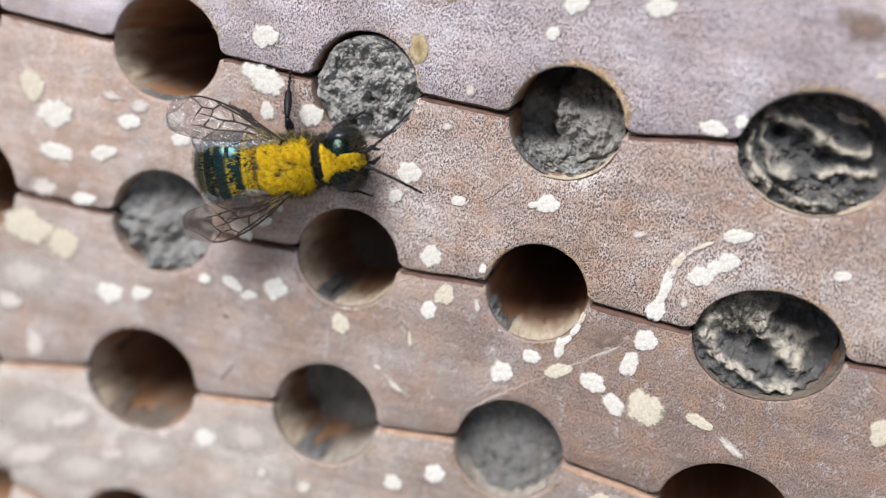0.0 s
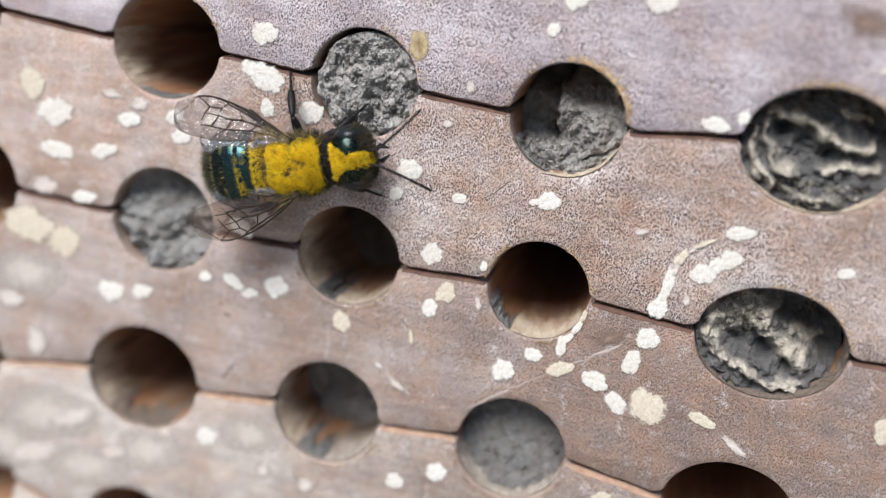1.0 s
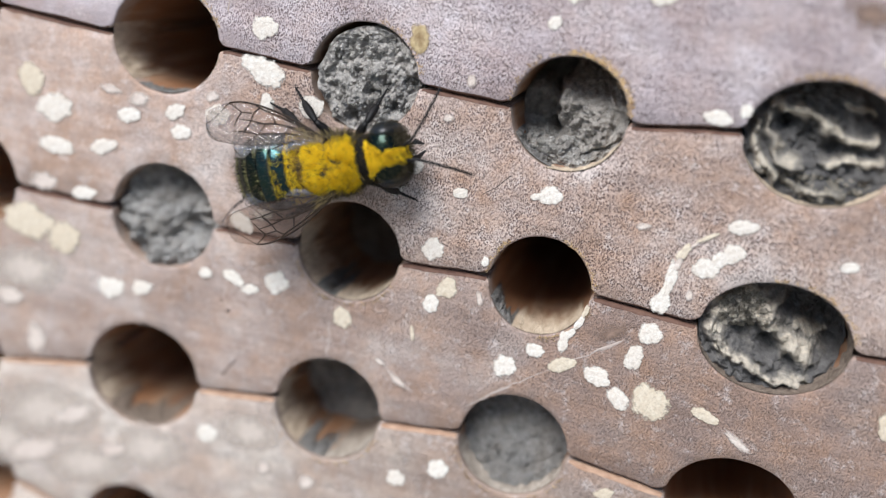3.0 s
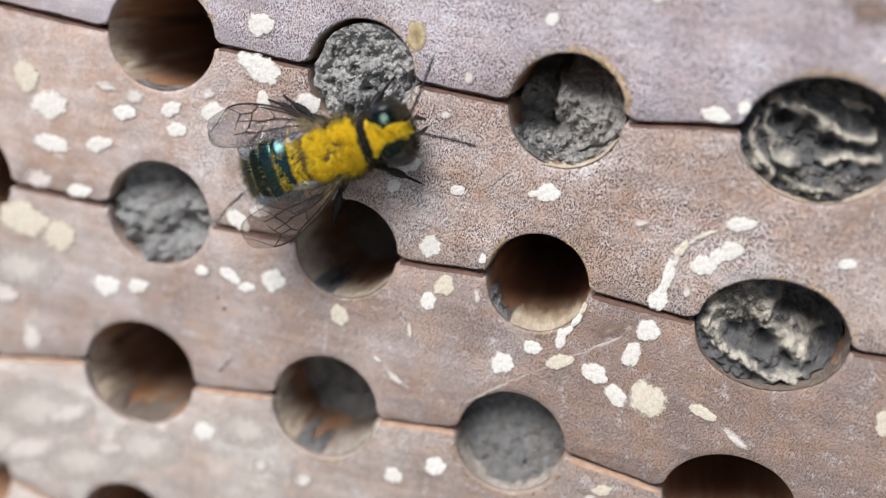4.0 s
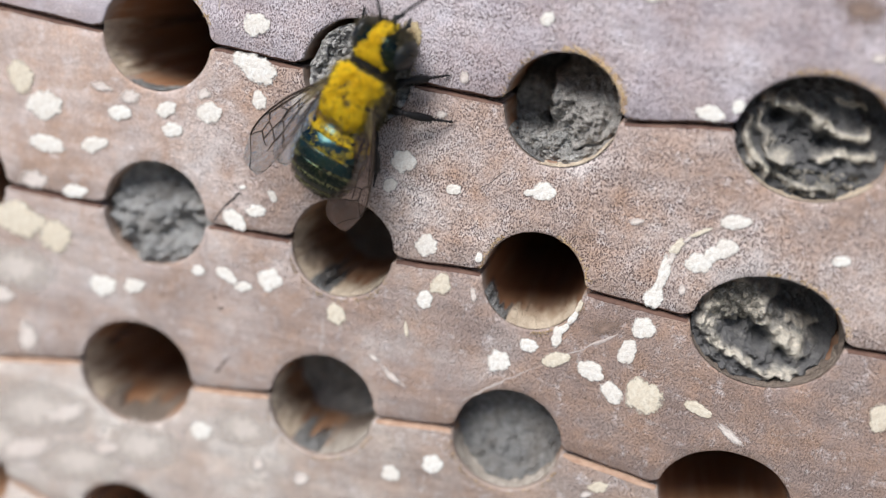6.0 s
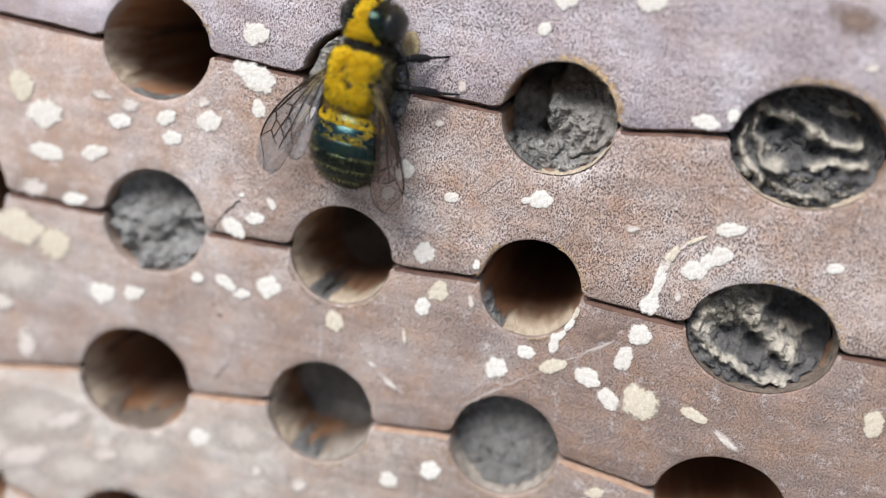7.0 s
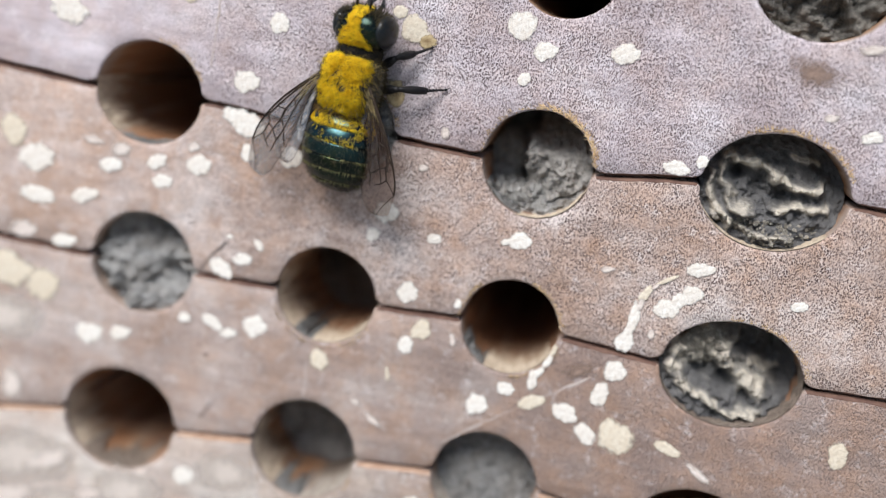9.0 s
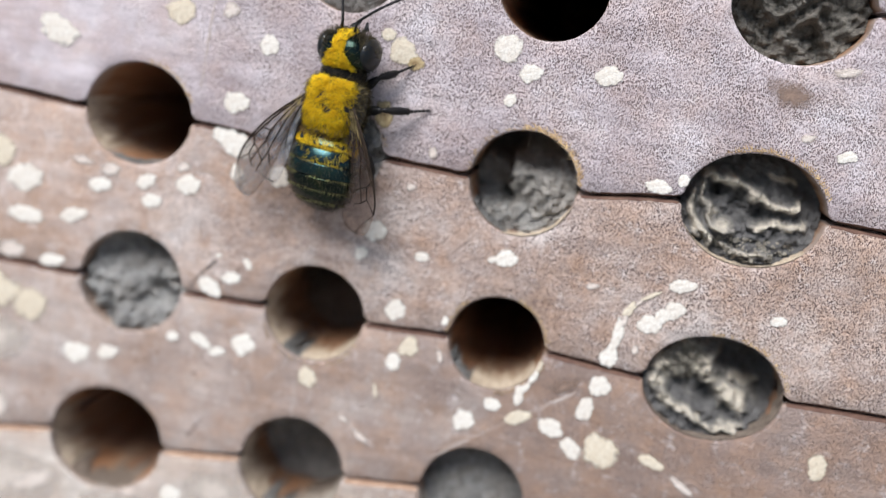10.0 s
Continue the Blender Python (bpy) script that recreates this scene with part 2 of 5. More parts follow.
def facet_mesh(name, verts, faces, mats, smooth=True, index=None):
    """A mesh from millimetre vertices."""
    me = bpy.data.meshes.new(name)
    me.from_pydata([tuple(c * MM for c in v) for v in verts], [], faces)
    for m in mats if isinstance(mats, (list, tuple)) else [mats]:
        me.materials.append(m)
    if index is not None:
        me.polygons.foreach_set("material_index", index)
    me.polygons.foreach_set("use_smooth", [smooth] * len(me.polygons))
    me.update()
    return me


def thing(name, verts, faces, mats, label="", category="", group="", kind="", smooth=True, index=None):
    return tagged(new(name, facet_mesh(name, verts, faces, mats, smooth, index)), label, category, group, kind)


def part(name, verts, faces, mats, parent, label="", at=None, smooth=True):
    """One mesh object under a thing or a part; at: its pose in its parent's space."""
    ob = new(name, facet_mesh(name, verts, faces, mats, smooth))
    ob.parent = parent
    if at is not None:
        ob.matrix_basis = at
    return tagged(ob, label)


# ---- the stack of grooved trays ----
ROW_Z = lambda j: 75.0 - 12.88 * j
HOLES = {}
rnd = random.Random(7)
for j in range(-2, 6):
    for i in range(-1, 5):
        HOLES[i, j] = [15.17 * i - 0.16 * j + rnd.uniform(-0.3, 0.3), ROW_Z(j) + rnd.uniform(-0.2, 0.2), rnd.uniform(3.8, 4.2), rnd.uniform(3.8, 4.1)]
HOLES[-1, 0] = [-17.8, 75.9, 4.0, 4.0]
HOLES[0, 0] = [-0.1, 75.3, 4.25, 3.9]
HOLES[1, 0] = [15.2, 74.9, 3.95, 3.85]
HOLES[2, 0] = [29.79, 74.63, 3.97, 3.9]
HOLES[3, 0] = [46.35, 75.32, 5.1, 4.13]
HOLES[-1, 1] = [-16.2, 62.2, 4.0, 4.0]
HOLES[0, 1] = [0.39, 62.0, 4.2, 4.06]
HOLES[1, 1] = [15.4, 62.08, 3.91, 3.78]
HOLES[2, 1] = [29.67, 62.3, 3.66, 3.64]
HOLES[3, 1] = [45.99, 61.81, 5.1, 3.97]
HOLES[1, -1] = [15.1, 88.9, 3.95, 3.9]
HOLES[2, -1] = [29.85, 88.95, 3.97, 3.95]
HOLES[3, -1] = [46.9, 89.9, 4.9, 4.1]
HOLES[4, 0] = [64.6, 75.0, 4.0, 4.0]
HOLES[4, 1] = [64.4, 62.0, 4.0, 4.0]
HOLES[-1, 2] = [-17.4, 47.4, 4.0, 4.0]
HOLES[0, 3] = [-0.9, 34.7, 4.2, 3.9]
HOLES[0, 2] = [-0.53, 48.6, 4.75, 4.35]
HOLES[1, 2] = [15.06, 49.27, 4.18, 4.16]
HOLES[2, 2] = [29.54, 49.78, 4.07, 3.97]
HOLES[3, 2] = [45.66, 48.84, 4.67, 3.7]
X0, X1, DEPTH = -24.0, 74.0, 100.0


def joint_profile(j, side, gap=0.14):
    """The edge of a tray along row j; side +1 is the tray above it, -1 the tray below. Points x, z, the way into the wood, in groove."""
    pts = []
    hs = [HOLES[i, j] for i in range(-1, 5)]
    x_prev, z_prev = X0, hs[0][1]
    for n, (cx, cz, rx, rz) in enumerate(hs):
        fil = (0.9, 0.45)[side < 0]
        for k in range(9):
            u = (k + 1) / 11
            x = x_prev + (cx - rx - fil - x_prev) * u
            zz = z_prev + (cz - z_prev) * u
            pts.append((x, zz + side * gap * (1 + 0.7 * noise.noise((x * 0.3, j * 7.1, side))), 0, side, 0))
        # rounded lip, half round, rounded lip
        for k in range(4):
            a = k / 4 * math.pi / 2
            w = fil
            pts.append((cx - rx - w + w * math.sin(a), cz + side * (gap + w * 0.55 * (1 - math.cos(a))), -math.sin(a), side * 0.8, n + 1 if k > 1 else 0))
        lift = gap + fil * 0.55
        a0 = math.asin(min(0.9, lift / rz))
        for k in range(29):
            a = a0 + (math.pi - 2 * a0) * k / 28
            wob = 1 + 0.012 * noise.noise((cx + 3 * math.cos(a), cz, 3 * side * math.sin(a)))
            pts.append((cx - rx * math.cos(a) * wob, cz + side * rz * math.sin(a) * wob, -math.cos(a), side * math.sin(a), n + 1))
        for k in range(3, -1, -1):
            a = k / 4 * math.pi / 2
            w = fil
            pts.append((cx + rx + w - w * math.sin(a), cz + side * (gap + w * 0.55 * (1 - math.cos(a))), math.sin(a), side * 0.8, n + 1 if k > 1 else 0))
        x_prev, z_prev = cx + rx + fil, cz
    for k in range(6):
        pts.append((x_prev + (X1 - x_prev) * (k + 1) / 6, z_prev + side * gap, 0, side, 0))
    return pts


def flat_profile(z, side, like):
    return [(p[0], z, 0, side, 0) for p in like]


def build_tray(n, upper, lower, face):
    """One tray: upper edge, lower edge (matched points), y of its face."""
    verts, faces, index = [], [], []
    cnt = len(upper)
    bev = 0.16
    rings = [(0.0, 1.0), (bev * 0.35, 0.3), (bev, 0.0), (0.5, 0.0), (8.0, 0.0), (30.0, 0.0), (DEPTH, 0.0)]
    for prof in (upper, lower):
        for (y, off) in rings:
            for (x, z, nx, nz, g) in prof:
                b = bev * (1.2 if prof is upper else 0.8) * off * (1 + 0.6 * noise.noise((x * 1.3, z * 1.3, y)))
                if not g and y > bev:
                    b = -0.115 * (nz == round(nz))    # the trays touch a little way in
                verts.append((x + nx * b, face + y, z + nz * b))
    m = len(rings)
    vid = lambda s, r, k: (s * m + r) * cnt + k
    for s, prof in ((0, upper), (1, lower)):
        for r in range(m - 1):
            for k in range(cnt - 1):
                q = (vid(s, r, k), vid(s, r, k + 1), vid(s, r + 1, k + 1), vid(s, r + 1, k))
                faces.append(q if s == 0 else q[::-1])
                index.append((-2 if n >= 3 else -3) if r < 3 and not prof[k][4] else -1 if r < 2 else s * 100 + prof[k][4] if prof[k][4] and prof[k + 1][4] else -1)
    # the face, in several bands so that it can undulate
    bands = 6
    first = len(verts)
    for b in range(1, bands):
        for k in range(cnt):
            a, c = Vector(verts[vid(0, 0, k)]), Vector(verts[vid(1, 0, k)])
            p = a.lerp(c, b / bands)
            p.y += 0.05 * noise.noise((p.x * 0.5, p.z * 0.5, n))
            verts.append(tuple(p))
    def fid(b, k):
        return vid(0, 0, k) if b == 0 else vid(1, 0, k) if b == bands else first + (b - 1) * cnt + k
    for b in range(bands):
        for k in range(cnt - 1):
            faces.append((fid(b, k), fid(b + 1, k), fid(b + 1, k + 1), fid(b, k + 1)))
            index.append(-1)
    for k in range(cnt - 1):
        faces.append((vid(0, m - 1, k), vid(0, m - 1, k + 1), vid(1, m - 1, k + 1), vid(1, m - 1, k)))
        index.append(-1)
    for k, flip in ((0, False), (cnt - 1, True)):
        for r in range(m - 1):
            q = (vid(0, r, k), vid(0, r + 1, k), vid(1, r + 1, k), vid(1, r, k))
            faces.append(q[::-1] if flip else q)
            index.append(-1)
    return verts, faces, index


TRAYS = {}
FACES = {-2: 0.0, -1: 0.05, 0: 0.0, 1: 0.06, 2: 0.0, 3: -0.22, 4: -0.1, 5: 0.0, 6: 0.0}
for n in range(-2, 7):
    low = joint_profile(n, 1) if n < 6 else None
    up = joint_profile(n - 1, -1) if n > -2 else None
    if up is None:
        up = flat_profile(108.0, -1, low)
    if low is None:
        low = flat_profile(0.0, 1, up)
    v, f, ix = build_tray(n, up, low, FACES[n])
    face_wood, tone = (WOOD_SKY_TINT, "sky-tinted greyish-pink") if n <= 0 else (WOOD_PALE, "bleached and brightened pinkish") if n >= 3 else (WOOD_SMOOTH, "smooth pinkish-brown") if n == 2 else (WOOD, "pinkish-brown")
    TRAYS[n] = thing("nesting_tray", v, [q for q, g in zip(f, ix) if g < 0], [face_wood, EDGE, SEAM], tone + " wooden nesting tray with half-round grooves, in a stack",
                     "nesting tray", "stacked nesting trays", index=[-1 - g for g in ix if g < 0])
    for g in sorted(set(ix) - {-1, -2, -3}):
        sel = [q for q, h in zip(f, ix) if h == g]
        used = sorted({k for q in sel for k in q})
        back = {k: m for m, k in enumerate(used)}
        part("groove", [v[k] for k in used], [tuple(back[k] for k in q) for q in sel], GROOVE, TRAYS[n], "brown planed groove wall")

# back board that closes the tunnels
def box(x0, x1, y0, y1, z0, z1):
    v = [(x, y, z) for x in (x0, x1) for y in (y0, y1) for z in (z0, z1)]
    return v, [(0, 1, 3, 2), (4, 6, 7, 5), (0, 4, 5, 1), (2, 3, 7, 6), (0, 2, 6, 4), (1, 5, 7, 3)]


v, f = box(X0, X1, DEPTH + 0.3, DEPTH + 9, 0.0, 108.0)
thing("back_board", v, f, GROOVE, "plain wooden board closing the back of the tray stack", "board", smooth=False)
v, f = box(-400000, 400000, -400000, 400000, -500, 0)
thing("ground", v, f, GROUND, "weathered grey paving under the tray stack", "ground", kind="structure", smooth=False)


# ---- mud in the holes ----
def plug_mesh(hole, depth, rough, seed, fill=None, bulge=0.3, rings=84, segs=160, tilt=(0, 0), freq=0.55, ridge=0.0, lie=0.0, pits=(), step=None, ridges=(), pale=None):
    """A rough mud wall across a hole: a displaced disc with a skirt that reaches back along the tunnel.
    ridge: height of wavy ledges that lie at the angle lie; pits: x, z, radius, depth of hollows."""
    cx, cz, rx, rz = fill or HOLES[hole]
    verts, faces = [], []
    ca, sa = math.cos(radians(lie)), math.sin(radians(lie))
    for r in range(rings + 1):
        u = r / rings
        for s in range(segs):
            a = 2 * math.pi * s / segs
            px, pz = u * rx * 0.995 * math.cos(a), u * rz * 0.995 * math.sin(a)
            q = Vector((px * freq, pz * freq, seed * 3.7))
            d = noise.fractal(q, 0.62, 2.15, 8) * rough
            d += 0.5 * rough * abs(noise.noise(q * 2.3))
            if ridge:
                lx, lz = px * ca + pz * sa, -px * sa + pz * ca
                wv = noise.noise((lx * 0.22, lz * 0.5 + 0.7 * noise.noise((lx * 0.4, 0, seed)), seed * 1.9))
                d += ridge * (1 - 2.4 * abs(wv)) + 0.25 * ridge * noise.noise((lx * 1.1, lz * 2.2, seed)) + 0.3 * ridge * noise.noise((px * 1.6, pz * 1.6, seed + 4))
            for ex, ez, er, ed in pits:
                d -= ed * math.exp(-((px - ex) ** 2 + (pz - ez) ** 2) / er ** 2)
            e = bulge * (1 - u * u) + px * tilt[0] + pz * tilt[1]
            glow = 0.0
            for way, wide, high in ridges:
                best = 99.0
                jx, jz = px + 0.45 * noise.noise((px * 0.9, pz * 0.9, seed + 6)), pz + 0.45 * noise.noise((px * 0.9, pz * 0.9, seed + 8))
                for (ax, az), (bx, bz) in zip(way, way[1:]):
                    ex, ez = bx - ax, bz - az
                    k = max(0.0, min(1.0, ((jx - ax) * ex + (jz - az) * ez) / (ex * ex + ez * ez)))
                    best = min(best, math.hypot(jx - ax - k * ex, jz - az - k * ez))
                w = 0.8 * wide * (1 + 0.5 * noise.noise((px * 1.3, pz * 1.3, seed)))
                g = math.exp(-(best / w) ** 2)
                e += 0.6 * high * g * (1 + 0.35 * noise.noise((px * 1.8, pz * 1.8, seed)))
                glow = max(glow, g * max(0.0, min(1.0, 0.8 + 0.9 * noise.noise((px * 1.1, pz * 1.1, seed + 11)))))
            if pale is not None:
                pale.append(glow)
            if step:
                e -= step(px, pz)
            verts.append((cx + px, max(0.05, depth - e - d), cz + pz))
    for s in range(segs):
        a = 2 * math.pi * s / segs
        verts.append((cx + rx * 0.98 * math.cos(a), depth + 7, cz + rz * 0.98 * math.sin(a)))
    for r in range(rings + 1):
        for s in range(segs):
            t = (s + 1) % segs
            faces.append((r * segs + s, (r + 1) * segs + s, (r + 1) * segs + t, r * segs + t))
    return verts, faces


def pebble(center, size, seed):
    """A small angular crumb."""
    base = [(0, 0, 1), (0.89, 0, 0.45), (0.28, 0.85, 0.45), (-0.72, 0.53, 0.45), (-0.72, -0.53, 0.45), (0.28, -0.85, 0.45),
            (0.72, 0.53, -0.45), (-0.28, 0.85, -0.45), (-0.89, 0, -0.45), (-0.28, -0.85, -0.45), (0.72, -0.53, -0.45), (0, 0, -1)]
    r = random.Random(seed)
    sq = [r.uniform(0.6, 1.2) for _ in range(3)]
    e = Euler([r.uniform(0, 6) for _ in range(3)])
    out = []
    for b in base:
        p = Vector(b) * r.uniform(0.75, 1.2)
        p = Vector((p.x * sq[0], p.y * sq[1], p.z * sq[2]))
        p.rotate(e)
        out.append(tuple(Vector(center) + p * size))
    fs = [(0, 1, 2), (0, 2, 3), (0, 3, 4), (0, 4, 5), (0, 5, 1), (1, 6, 2), (2, 7, 3), (3, 8, 4), (4, 9, 5), (5, 10, 1),
          (2, 6, 7), (3, 7, 8), (4, 8, 9), (5, 9, 10), (1, 10, 6), (6, 11, 7), (7, 11, 8), (8, 11, 9), (9, 11, 10), (10, 11, 6)]
    return out, fs


CLODS = []
for k in range(8):
    bm = bmesh.new()
    bmesh.ops.create_icosphere(bm, subdivisions=2, radius=1.0)
    sq = Vector((rnd.uniform(0.7, 1.2), rnd.uniform(0.6, 1.0), rnd.uniform(0.7, 1.2)))
    for w in bm.verts:
        p = w.co * (1 + 0.45 * noise.noise(w.co * 1.4 + Vector((k * 5.1, 0, 0))) + 0.2 * noise.noise(w.co * 3.3 + Vector((0, k * 3.1, 0))))
        w.co = Vector((p.x * sq.x, p.y * sq.y, p.z * sq.z)) * MM
    CLODS.append(bm)


def clods(parent, dims, where, count, size, mat, seed, region=None):
    """Single lumps that sit on a plug, each a part; where(x, z) is the depth of the plug's face."""
    cx, cz, rx, rz = dims
    r = random.Random(seed)
    shapes = []
    for bm in CLODS:
        me = bpy.data.meshes.new("clod")
        bm.to_mesh(me)
        me.materials.append(mat)
        shapes.append(me)
    while count:
        a, u = r.uniform(0, 2 * math.pi), math.sqrt(r.random()) * 0.9
        px, pz = u * rx * math.cos(a), u * rz * math.sin(a)
        if region and not region(px, pz):
            continue
        count -= 1
        k = size * r.uniform(0.5, 1.4)
        ob = new("clod", r.choice(shapes))
        ob.parent = parent
        ob.matrix_basis = Matrix.LocRotScale(((cx + px) * MM, (where(px, pz) + 0.25 * k) * MM, (cz + pz) * MM), Euler([r.uniform(0, 6) for _ in range(3)]), (k, k * r.uniform(0.7, 1), k))


def grit(parent, dims, where, count, size, mat, seed, region=None):
    """Fine grains on a plug, joined."""
    cx, cz, rx, rz = dims
    r = random.Random(seed)
    verts, faces = [], []
    while count:
        a, u = r.uniform(0, 2 * math.pi), math.sqrt(r.random()) * 0.93
        px, pz = u * rx * math.cos(a), u * rz * math.sin(a)
        if region and not region(px, pz):
            continue
        count -= 1
        v, f = pebble((cx + px, where(px, pz) - 0.02, cz + pz), size * r.uniform(0.5, 1.5), r.random())
        n = len(verts)
        verts += v
        faces += [tuple(q + n for q in t) for t in f]
    part("grit", verts, faces, mat, parent, smooth=False)["kind"] = "stuff"


def mud_plug(hole, depth, mat, label, seed, rough=0.5, lumps=0, size=0.4, grains=0, region=None, clod_mat=None, **kw):
    pale = []
    v, f = plug_mesh(hole, depth, rough, seed, pale=pale, **kw)
    ob = thing("mud_plug", v, f, mat, label, "mud plug", "mud plugs in the tunnels")
    if "ridges" in kw:
        ob.data.attributes.new("pale", "FLOAT", "POINT").data.foreach_set("value", pale + [0.0] * 160)
    dims = kw.get("fill") or HOLES[hole]
    cx, cz = dims[:2]
    xs = np.array([(p[0] - cx, p[2] - cz) for p in v[:-160]])
    ys = np.array([p[1] for p in v[:-160]])
    def where(px, pz):
        return float(ys[np.argmin((xs[:, 0] - px) ** 2 + (xs[:, 1] - pz) ** 2)])
    if lumps:
        clods(ob, dims, where, lumps, size, clod_mat or mat, seed + 20, region)
    if grains:
        grit(ob, dims, where, grains, 0.13, clod_mat or mat, seed + 50, region)
    return ob


mud_plug((1, 0), 0.55, MUD_GREY, "crumbly light grey mud plug filling the tunnel flush", 1, 0.75, 70, 0.26, 420, clod_mat=MUD_GREY, fill=(15.42, 74.75, 3.7, 3.72), bulge=0.3, freq=0.7,
         pits=((-1.6, 1.2, 0.3, 0.9), (0.2, -0.8, 0.35, 0.9), (2.2, -1.6, 0.35, 0.9), (-2.4, -0.9, 0.3, 0.8), (0.7, 1.6, 0.35, 0.8), (-0.9, -2.6, 0.5, 0.7), (1.5, -0.2, 0.45, 0.5), (3.2, 0.2, 0.4, 0.8)))


def soft_step(x):
    return 1 / (1 + math.exp(-max(-30, min(30, x))))


def broken(px, pz):
    """How far the broken plug falls back: hollow beside and above its standing slab, a split across it."""
    wob = 0.8 * noise.noise((px * 0.9, pz * 0.9, 3.0)) + 0.25 * noise.noise((px * 2.6, pz * 2.6, 3.0))
    beside = soft_step((-1.0 - px + wob) * 12) * soft_step((pz + 2.2 + wob) * 6)
    above = soft_step((pz - 1.1 + 0.12 * px + wob) * 4)
    split = math.exp(-((0.42 * (px - 1.4) - 0.9 * (pz + 2.7) + 0.4 * wob) / 0.16) ** 2) if px > 0.9 else 0
    hole_in = math.exp(-((px + 1.1) ** 2 + (pz + 1.5) ** 2) / 0.3)
    return 3.3 * beside + above * (0.7 + 1.8 * max(0, pz - 0.8)) + 2.6 * beside * above + 0.7 * split + 3 * hole_in


mud_plug((2, 0), 2.3, MUD_SLAB, "broken grey mud plug set back in the tunnel", 2, 0.85, 46, 0.3, 420, clod_mat=MUD_LIGHT,
         region=lambda x, z: z < -1.9 - 0.25 * x and (x < 0.8 or z < -2.9), bulge=0.1, tilt=(0.1, -0.12), step=broken)
mud_plug((3, 0), 2.3, MUD_STREAK, "layered grey and tan mud plug with ragged ridges", 3, 0.7, 14, 0.26, 140, lambda x, z: z < -2.2, clod_mat=MUD_CREAM, bulge=0.1, freq=0.8, tilt=(-0.04, -0.38),
         pits=((-2.4, 0.9, 0.6, 1.9), (-0.9, 0.2, 0.7, 1.5), (0.9, -0.4, 0.7, 1.1), (3.6, 2.0, 1.0, 1.2)),
         ridges=((((-3.6, 2.0), (-1.2, 1.7), (0.0, 1.0), (1.4, 0.45), (3.3, 0.6)), 0.42, 1.7), (((-3.8, 1.3), (-3.1, -0.4), (-2.6, -1.35), (-1.3, -1.6)), 0.42, 1.6), (((-4.4, 0.6), (-4.0, -1.4), (-2.6, -2.8)), 0.3, 1.2),
                 (((0.4, -1.5), (2.2, -0.9), (3.8, -0.8)), 0.4, 0.7), (((-1.6, -3.1), (0.2, -3.2), (1.6, -2.9)), 0.3, 0.8), (((1.4, 2.6), (3.0, 2.0)), 0.35, 0.5)))
mud_plug((0, 1), 2.2, MUD_PALE, "smooth grey mud plug with wavy ridges", 4, 0.35, 12, 0.3, bulge=0.4, freq=0.5, ridge=1.15, lie=25, tilt=(0.06, -0.2))
mud_plug((3, 1), 2.3, MUD_STREAK, "lumpy tan and grey mud plug with dark gaps", 5, 0.75, 40, 0.27, 300, lambda x, z: (x + 2.2) ** 2 / 3 + (z - 1.3) ** 2 / 1.6 < 1, clod_mat=MUD_CREAM, bulge=0.1, freq=0.8, tilt=(-0.12, -0.42),
         pits=((-1.6, -0.3, 0.8, 1.6), (-0.2, -1.0, 0.8, 1.8), (1.2, -1.9, 0.7, 1.3), (3.2, 1.2, 1.5, 3.2), (1.0, 2.0, 0.9, 2.0), (4.2, -0.6, 0.9, 2.0)),
         ridges=((((-3.6, 0.9), (-2.6, 1.7), (-1.2, 1.4)), 1.5, 1.2), (((-0.6, 0.6), (0.6, -0.2), (1.7, -0.9), (2.6, -1.0)), 0.95, 1.6), (((1.8, 0.4), (3.4, 0.0)), 0.5, 0.7),
                 (((-3.4, -1.4), (-2.2, -2.0), (-0.6, -2.6)), 0.5, 1.0), (((0.4, -3.1), (1.9, -3.1)), 0.6, 1.3), (((-4.5, 0.6), (-3.9, -0.6)), 0.5, 0.9)))
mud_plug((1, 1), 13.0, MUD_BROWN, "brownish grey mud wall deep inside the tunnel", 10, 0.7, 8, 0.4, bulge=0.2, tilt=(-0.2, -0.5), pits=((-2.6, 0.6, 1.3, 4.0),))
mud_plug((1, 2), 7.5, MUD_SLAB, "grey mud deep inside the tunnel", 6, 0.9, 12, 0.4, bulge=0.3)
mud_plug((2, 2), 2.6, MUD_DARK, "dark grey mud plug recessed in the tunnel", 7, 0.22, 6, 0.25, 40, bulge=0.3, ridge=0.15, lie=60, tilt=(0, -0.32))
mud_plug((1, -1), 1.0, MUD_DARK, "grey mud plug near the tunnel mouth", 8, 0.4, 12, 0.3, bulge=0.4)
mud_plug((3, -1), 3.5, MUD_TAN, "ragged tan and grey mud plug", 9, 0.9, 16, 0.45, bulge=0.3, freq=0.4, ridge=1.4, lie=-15)


